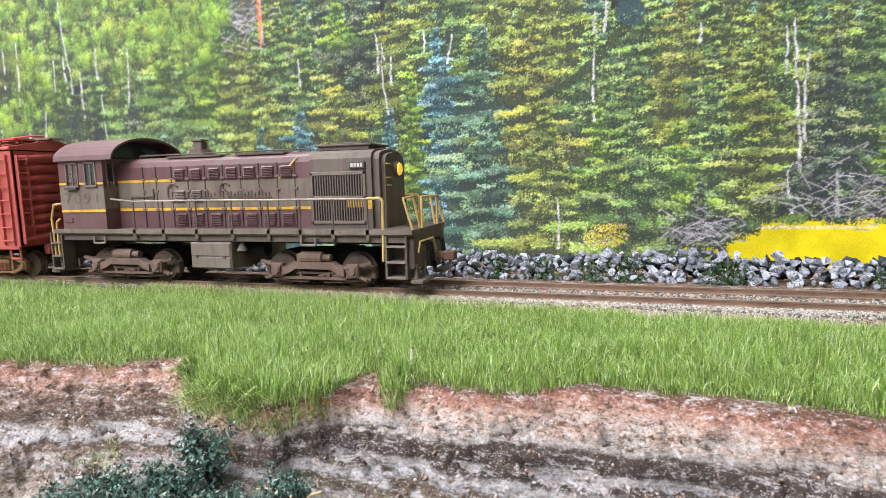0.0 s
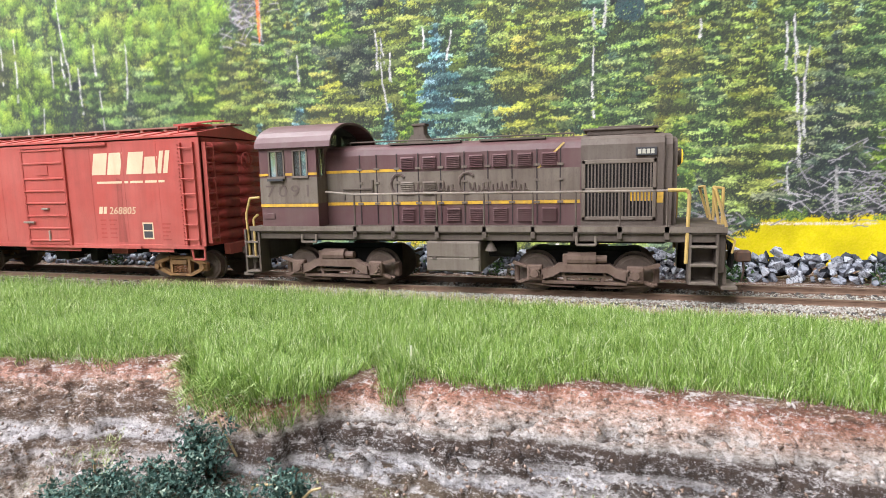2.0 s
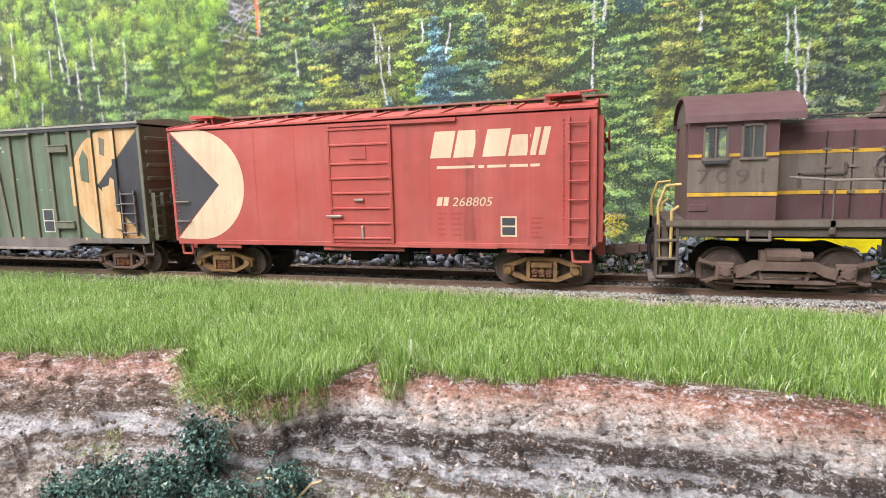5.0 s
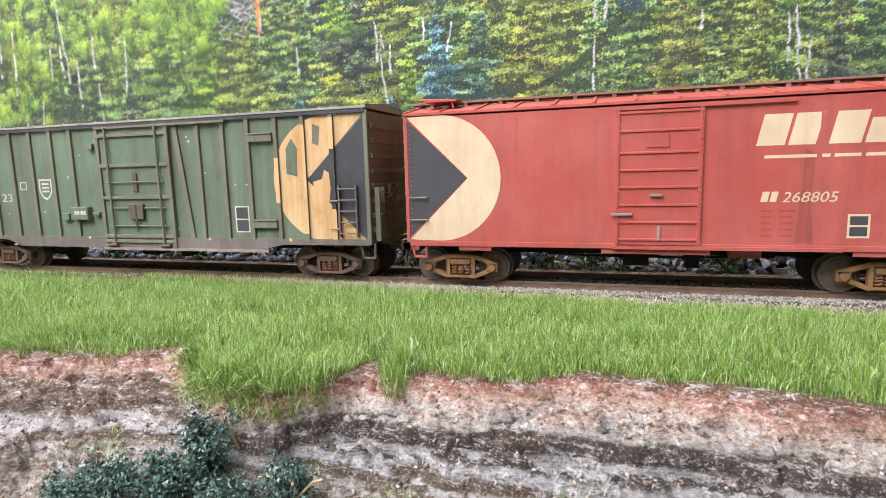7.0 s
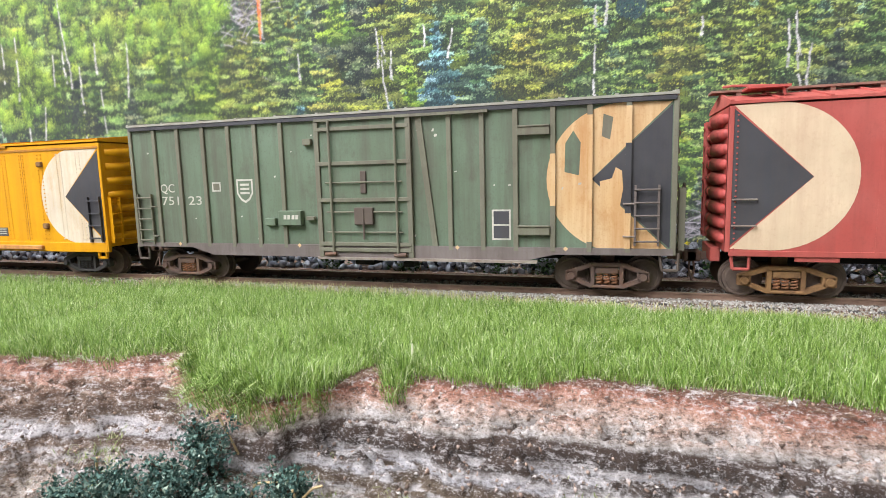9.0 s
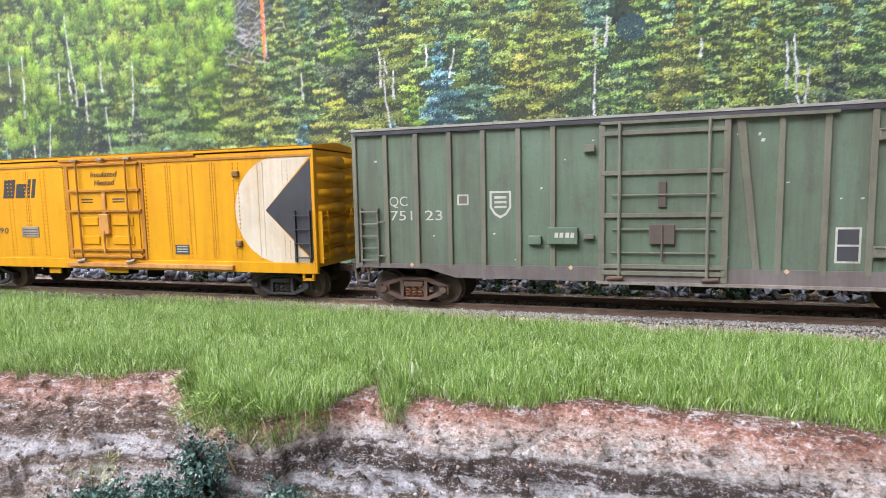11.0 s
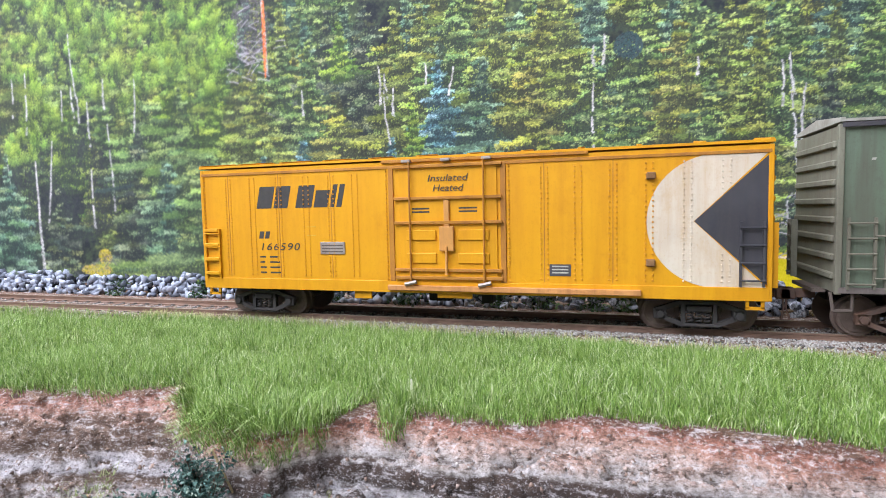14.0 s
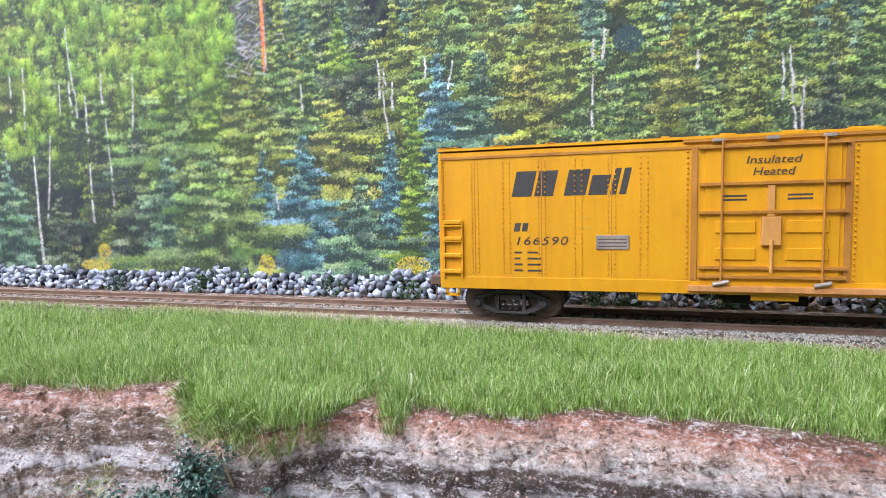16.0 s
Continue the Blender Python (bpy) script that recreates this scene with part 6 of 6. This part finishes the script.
    win = part("window", boxes((-44.0, -43.5, -15.7, -15.2, 36.2, 45.2), (-44.0, -43.5, -12.8, -12.3, 36.2, 45.2), (-44.0, -43.5, -15.7, -12.3, 35.9, 36.5)), mat_locogrey, cab)
    part("pane", boxes((-44.4, -44.1, -15.5, -12.5, 36.3, 45.1)), m_glass, win)
    part("window_ledge", boxes((-61.4, -55.6, -18.6, -17.3, 35.0, 35.8)), mat_black, cab)
    lettering("7091", -63.0, 29.8, 4.0, mat_shadow_print, lo, y=-17.5, spacing=1.25, width=15.8)
    part("cab_vent", boxes((-64.5, -60, -17.6, -17.2, 22.6, 24.4), bevel=0.1), mat_maroon, cab)
    part("cab_control_stand", boxes((-58, -48, -6, 6, 20, 33), bevel=0.5), mat_under, cab)
    # walkway railing
    for x in (-31, -18, -3.7, 11, 25.4, 37.5, 49.4, 61.6):
        for y in (-17.2, 17.2):
            part("stanchion", rod(box(bmesh.new(), x - 0.7, x + 0.7, y - 0.5, y + 0.5, 16.6, 20.4, 0.15), (x, y, 20), (x, y, 30.0), 0.3, 6), mat_grime, lo)
    for y in (-17.2, 17.2):
        part("handrail", wire(bmesh.new(), [(-41.0, y, 31.2), (-31, y, 30.2), (-3.7, y, 30.2), (25.4, y, 30.0), (61.6, y, 29.9), (66, y, 29.9)], 0.32), mat_silver if y < 0 else mat_grime, lo)
        part("end_handrail", wire(bmesh.new(), [(61.6, y, 30.0), (66.2, y, 30.0), (67.0, y, 29.0), (66.6, y, 10.2)], 0.5, 8), mat_railyellow, lo, "yellow end handrail")
        part("end_handrail", wire(bmesh.new(), [(76.4, y * 0.95, 20), (73.5, y * 0.95, 29.8), (74.0, y * 0.5, 30.2), (75.8, y * 0.45, 20)], 0.42, 8), mat_railyellow, lo)
        part("end_handrail", wire(bmesh.new(), [(-71.5, y * 0.95, 9), (-72.0, y * 0.95, 24), (-70.2, y * 0.95, 29.4), (-66.3, y * 0.95, 29.8)], 0.42, 8), mat_railyellow, lo)
        part("end_handrail", wire(bmesh.new(), [(-66.8, y, 24), (-68.6, y, 22.6), (-68.6, y, 10)], 0.42, 8), mat_railyellow, lo)
    part("end_handrail", wire(bmesh.new(), [(76.6, -8, 20), (76.6, -8, 30), (76.6, 8, 30), (76.6, 8, 20)], 0.42, 8), mat_railyellow, lo)
    for near in (True, False):
        steps(lo, 67.2, 74.6, near)
        steps(lo, -72.6, -66.6, near)
    for w, x in ((1, 76.5), (-1, -71.0)):
        part("pilot", boxes((min(x - w * 2, x), max(x - w * 2, x), -16, 16, 7.5, 18.5), bevel=0.3), mat_grime, lo, "grimy pilot plate")
        part("footboard", boxes((min(x - w * 1, x + w * 3), max(x - w * 1, x + w * 3), -17, -5.5, 3.2, 4.2), (min(x - w * 1, x + w * 3), max(x - w * 1, x + w * 3), 5.5, 17, 3.2, 4.2),
                                (x - 0.5, x + 0.5, -15, -14, 4, 9), (x - 0.5, x + 0.5, -7.5, -6.5, 4, 9), (x - 0.5, x + 0.5, 14, 15, 4, 9), bevel=0.1), mat_locogrey, lo)
        coupler(lo, x, w, 10.2)
        bm = bmesh.new()
        for y in (-10, -7.5, -5, 5, 7.5):
            wire(bm, [(x, y, 15.5), (x + w * 2.2, y, 15), (x + w * 2.8, y, 11), (x + w * 2.4, y, 8)], 0.4)
        part("air_hoses", bm, mat_under, lo, "black air hoses")
    part("uncoupling_lever", wire(bmesh.new(), [(78, -16, 13), (78.6, -16, 16.4), (78.6, -3, 16.4), (79, -1, 12)], 0.3), mat_railyellow, lo)
    # battery box and tank below the deck
    tk = part("tool_box", boxes((-7.4, 9.6, -17.0, 17.0, 6.2, 15.6), bevel=0.35), mat_locogrey, lo, "dusty grey box below the deck")
    part("box_lid", boxes((-7.0, 9.2, -17.3, -16.9, 6.6, 10.4), (-7.0, 9.2, -17.3, -16.9, 10.8, 15.2), bevel=0.15), mat_locogrey, tk)
    part("hinge", boxes((-5.4, -4.2, -17.6, -17.1, 10.2, 11.0), (6.2, 7.4, -17.6, -17.1, 10.2, 11.0)), mat_grime, tk)
    part("air_tank", rod(bmesh.new(), (11, -9, 12.6), (19, -9, 12.6), 2.6, 14), mat_under, lo)
    bm = bmesh.new()
    rod(bm, (12.4, -14.5, 12.6), (12.4, -14.5, 15.0), 1.9, 12, 0.7)
    rod(bm, (12.4, -14.5, 14.8), (12.4, -14.5, 16.2), 0.4, 8)
    part("bell", bm, mat_grime, lo, "small dull metal bell")
    for x in (-47.5, 40.4):
        part("frame_step", wire(bmesh.new(), [(x - 2.6, -17.6, 17.6), (x - 2.6, -17.8, 15.0), (x + 2.6, -17.8, 15.0), (x + 2.6, -17.6, 17.6)], 0.4), mat_locogrey, lo)
    loco_truck(lo, -40.2)
    loco_truck(lo, 39.6)
    return lo


TRAIN = [(0.0, 0.0), (0.5, 22.1), (1.0, 44.2), (1.5, 66.4), (2.0, 88.5), (2.5, 110.7), (3.0, 132.7), (3.5, 154.6), (4.0, 176.6),
         (6.5, 284.8), (7.0, 307.0), (7.5, 329.4), (8.0, 351.7), (8.5, 373.9), (9.0, 396.1), (11.5, 505.2), (12.0, 527.3), (12.5, 549.4),
         (13.0, 571.4), (13.5, 593.3), (14.0, 615.2), (14.5, 636.9), (15.0, 658.2), (15.5, 679.9), (16.0, 701.6)]
CARS = [(locomotive(), -137.2), (red_boxcar(), -297.3), (green_boxcar(), -472.4), (yellow_boxcar(), -665.3)]

# ---- plants on the bank ----
mat_bush = islands("blue_green_foliage", [(0, (0.03, 0.07, 0.06)), (0.5, (0.065, 0.125, 0.105)), (0.85, (0.14, 0.22, 0.18)), (1, (0.32, 0.38, 0.3))], 0.8, 0.25, 0.2)
mat_twig = plain("dry_straw_twig", (0.5, 0.38, 0.2), 0.8)
mat_stem = plain("dark_stem", (0.1, 0.07, 0.05), 0.9)


def bush(x, y, z, wide, tall, seed, label):
    """A small shrub of foam foliage: stems with many tiny leaf clumps."""
    r = np.random.default_rng(seed)
    ob = tagged(empty("bush", (x, y, z)), label, "bush", "shrubs on the bank")
    bm = bmesh.new()
    spots = []
    for k in range(11):
        a, t = r.uniform(0, 6.28), r.uniform(0.3, 1.25)
        tip = Vector((math.cos(a) * wide * t, math.sin(a) * wide * t * 0.5, tall * r.uniform(0.5, 1.0)))
        mid = tip * 0.5 + Vector((r.normal(0, 0.5), r.normal(0, 0.5), tall * 0.06))
        wire(bm, [(0, 0, -1.0), mid, tip], 0.15, 4)
        for q in np.linspace(0.15, 1, 9):
            p = mid * (1 - abs(2 * q - 1)) + (tip if q > 0.5 else Vector((0, 0, 0))) * abs(2 * q - 1)
            spots += [p + Vector((r.normal(0, 0.5), r.normal(0, 0.5), r.normal(0, 0.4)))] * (1 + int(q * 3))
    part("branchwork", bm, mat_stem, ob)
    c = np.array(spots)
    n = 1500
    base = c[r.integers(0, len(c), n)] + r.normal(0, 1, (n, 3)) * 0.85
    d = r.normal(0, 1, (n, 4, 3)) * 0.27
    v = (base[:, None, :] + d).reshape(-1, 3)
    i = np.arange(n)[:, None] * 4
    f = np.concatenate([i + [0, 1, 2], i + [0, 2, 3]])
    part_ob = mesh_part("leaves", tri_mesh("leaves", v, f), mat_bush, ob, "dusty blue-green leaf clumps")
    return ob


def on_ground(x, y):
    return float(ground_height(np.array([float(x)]), np.array([float(y)]))[0][0])


BUSHES = [(-90, -114, 6, 5.5), (-81, -113, 7, 6), (-73, -111, 6, 6), (-67.5, -103.5, 4.6, 12.5), (-71, -108, 5, 8.5), (-62, -109, 6, 4), (-51, -106, 3.6, 10), (-55, -110, 5, 3.5)]
for i, (x, y, w, h) in enumerate(BUSHES):
    bush(x, y, on_ground(x, y), w, h, 60 + i, "low dark blue-green shrub on the eroded bank")
for i, (x, y, pts) in enumerate([(-60, -104, [(0, 0, 0), (2, -1, 4), (4.5, -2, 5.2), (8, -1, 5.0)]), (-52, -107, [(0, 0, 0), (3, 0, 4), (6, 0.5, 7.0), (7.5, 1, 7.4)]), (-52, -107, [(1, 0, 2), (3.4, -0.5, 5.5), (3.2, -1, 7.2)]),
                                 (-64, -101, [(0, 0, 0), (-1, -1, 4), (-2.5, -1.6, 8)]), (-90, -108, [(0, 0, 0), (1, 0, 4), (2.4, -1, 7)])]):
    tw = tagged(part("dry_twig", wire(bmesh.new(), pts, 0.22, 5), mat_twig, None, "", (x, y, on_ground(x, y) - 0.3)), "bent dry straw-coloured twig among the shrubs", "twig", "dry twigs on the bank")
tagged(part("grass_tip", rod(bmesh.new(), (0, 0, 0), (0.1, 0, 5.2), 0.42, 6, 0.2), plain("pale_fibre", (0.8, 0.8, 0.6), 0.6), None, "", (-40.7, -74, on_ground(-40.7, -74))), "single pale upright grass stalk in the meadow", "grass stalk")


def make_loose_stones():
    n = 8000
    x, d = RNG.uniform(-140, 70, n), RNG.uniform(1, 45, n)
    y = edge_line(x) - d
    z, _ = ground_height(x, y)
    return tagged(mesh_part("loose_stones", stones("loose_stones", x, y, z, 0.12 + 0.6 * RNG.uniform(0, 1, n) ** 3, n=7), islands("bank_pebbles", [(0, (0.13, 0.09, 0.07)), (0.4, (0.32, 0.22, 0.17)), (0.8, (0.36, 0.28, 0.24)), (1, (0.5, 0.46, 0.44))], 0.9, 0.2)),
                  "loose grey and brown pebbles on the bank", "pebbles", kind="stuff")


make_loose_stones()


def make_bank_tufts():
    n = 1400
    c = RNG.integers(0, 7, n)
    x = np.array([-98, -88, -84, -64, -44, -30, -8])[c] + RNG.normal(0, 3.5, n)
    y = edge_line(x) - np.array([22, 24, 19, 12, 24, 26, 27])[c] + RNG.normal(0, 1.5, n)
    z, _ = ground_height(x, y)
    m = islands("pale_moss_fibre", [(0, (0.16, 0.2, 0.06)), (0.6, (0.3, 0.36, 0.14)), (1, (0.5, 0.48, 0.3))], 0.8)
    return tagged(mesh_part("bank_tufts", blades(x, y, z - 0.1, RNG.uniform(0.6, 2.0, n), RNG.uniform(0.12, 0.2, n), np.abs(RNG.normal(0.7, 0.4, n))), m),
                  "thin pale green moss tufts on the bank", "moss", kind="stuff")


make_bank_tufts()


def make_dry_grass():
    n = 4200
    x = RNG.uniform(-170, 100, n)
    y = grass_top(x) + RNG.uniform(-2.5, 3.0, n)
    z, _ = ground_height(x, y)
    m = islands("dry_straw_fibre", [(0, (0.3, 0.3, 0.1)), (1, (0.6, 0.52, 0.32))], 0.7)
    return tagged(mesh_part("dry_grass", blades(x, y, z - 0.2, RNG.uniform(1.2, 3.2, n), RNG.uniform(0.14, 0.25, n), np.abs(RNG.normal(0.5, 0.3, n))), m),
                  "sparse straw-coloured fibres along the ballast edge", "grass", kind="stuff")


make_dry_grass()


def motions():
    """The train rolls along the track and its wheels turn."""
    for thing, u in CARS:
        walk(thing, [(t, pose((s + u) * MM, 0, 0)) for t, s in TRAIN])
    ts, ss = [t for t, _ in TRAIN], [s for _, s in TRAIN]
    for ob, x, r in WHEELS:
        rows = []
        for k in range(0, 161):
            s = float(np.interp(k / 10, ts, ss))
            rows.append((k / 10, pose(x * MM, 0, r * MM, 0, math.degrees(s / r), 0)))
        walk(ob, rows)


motions()
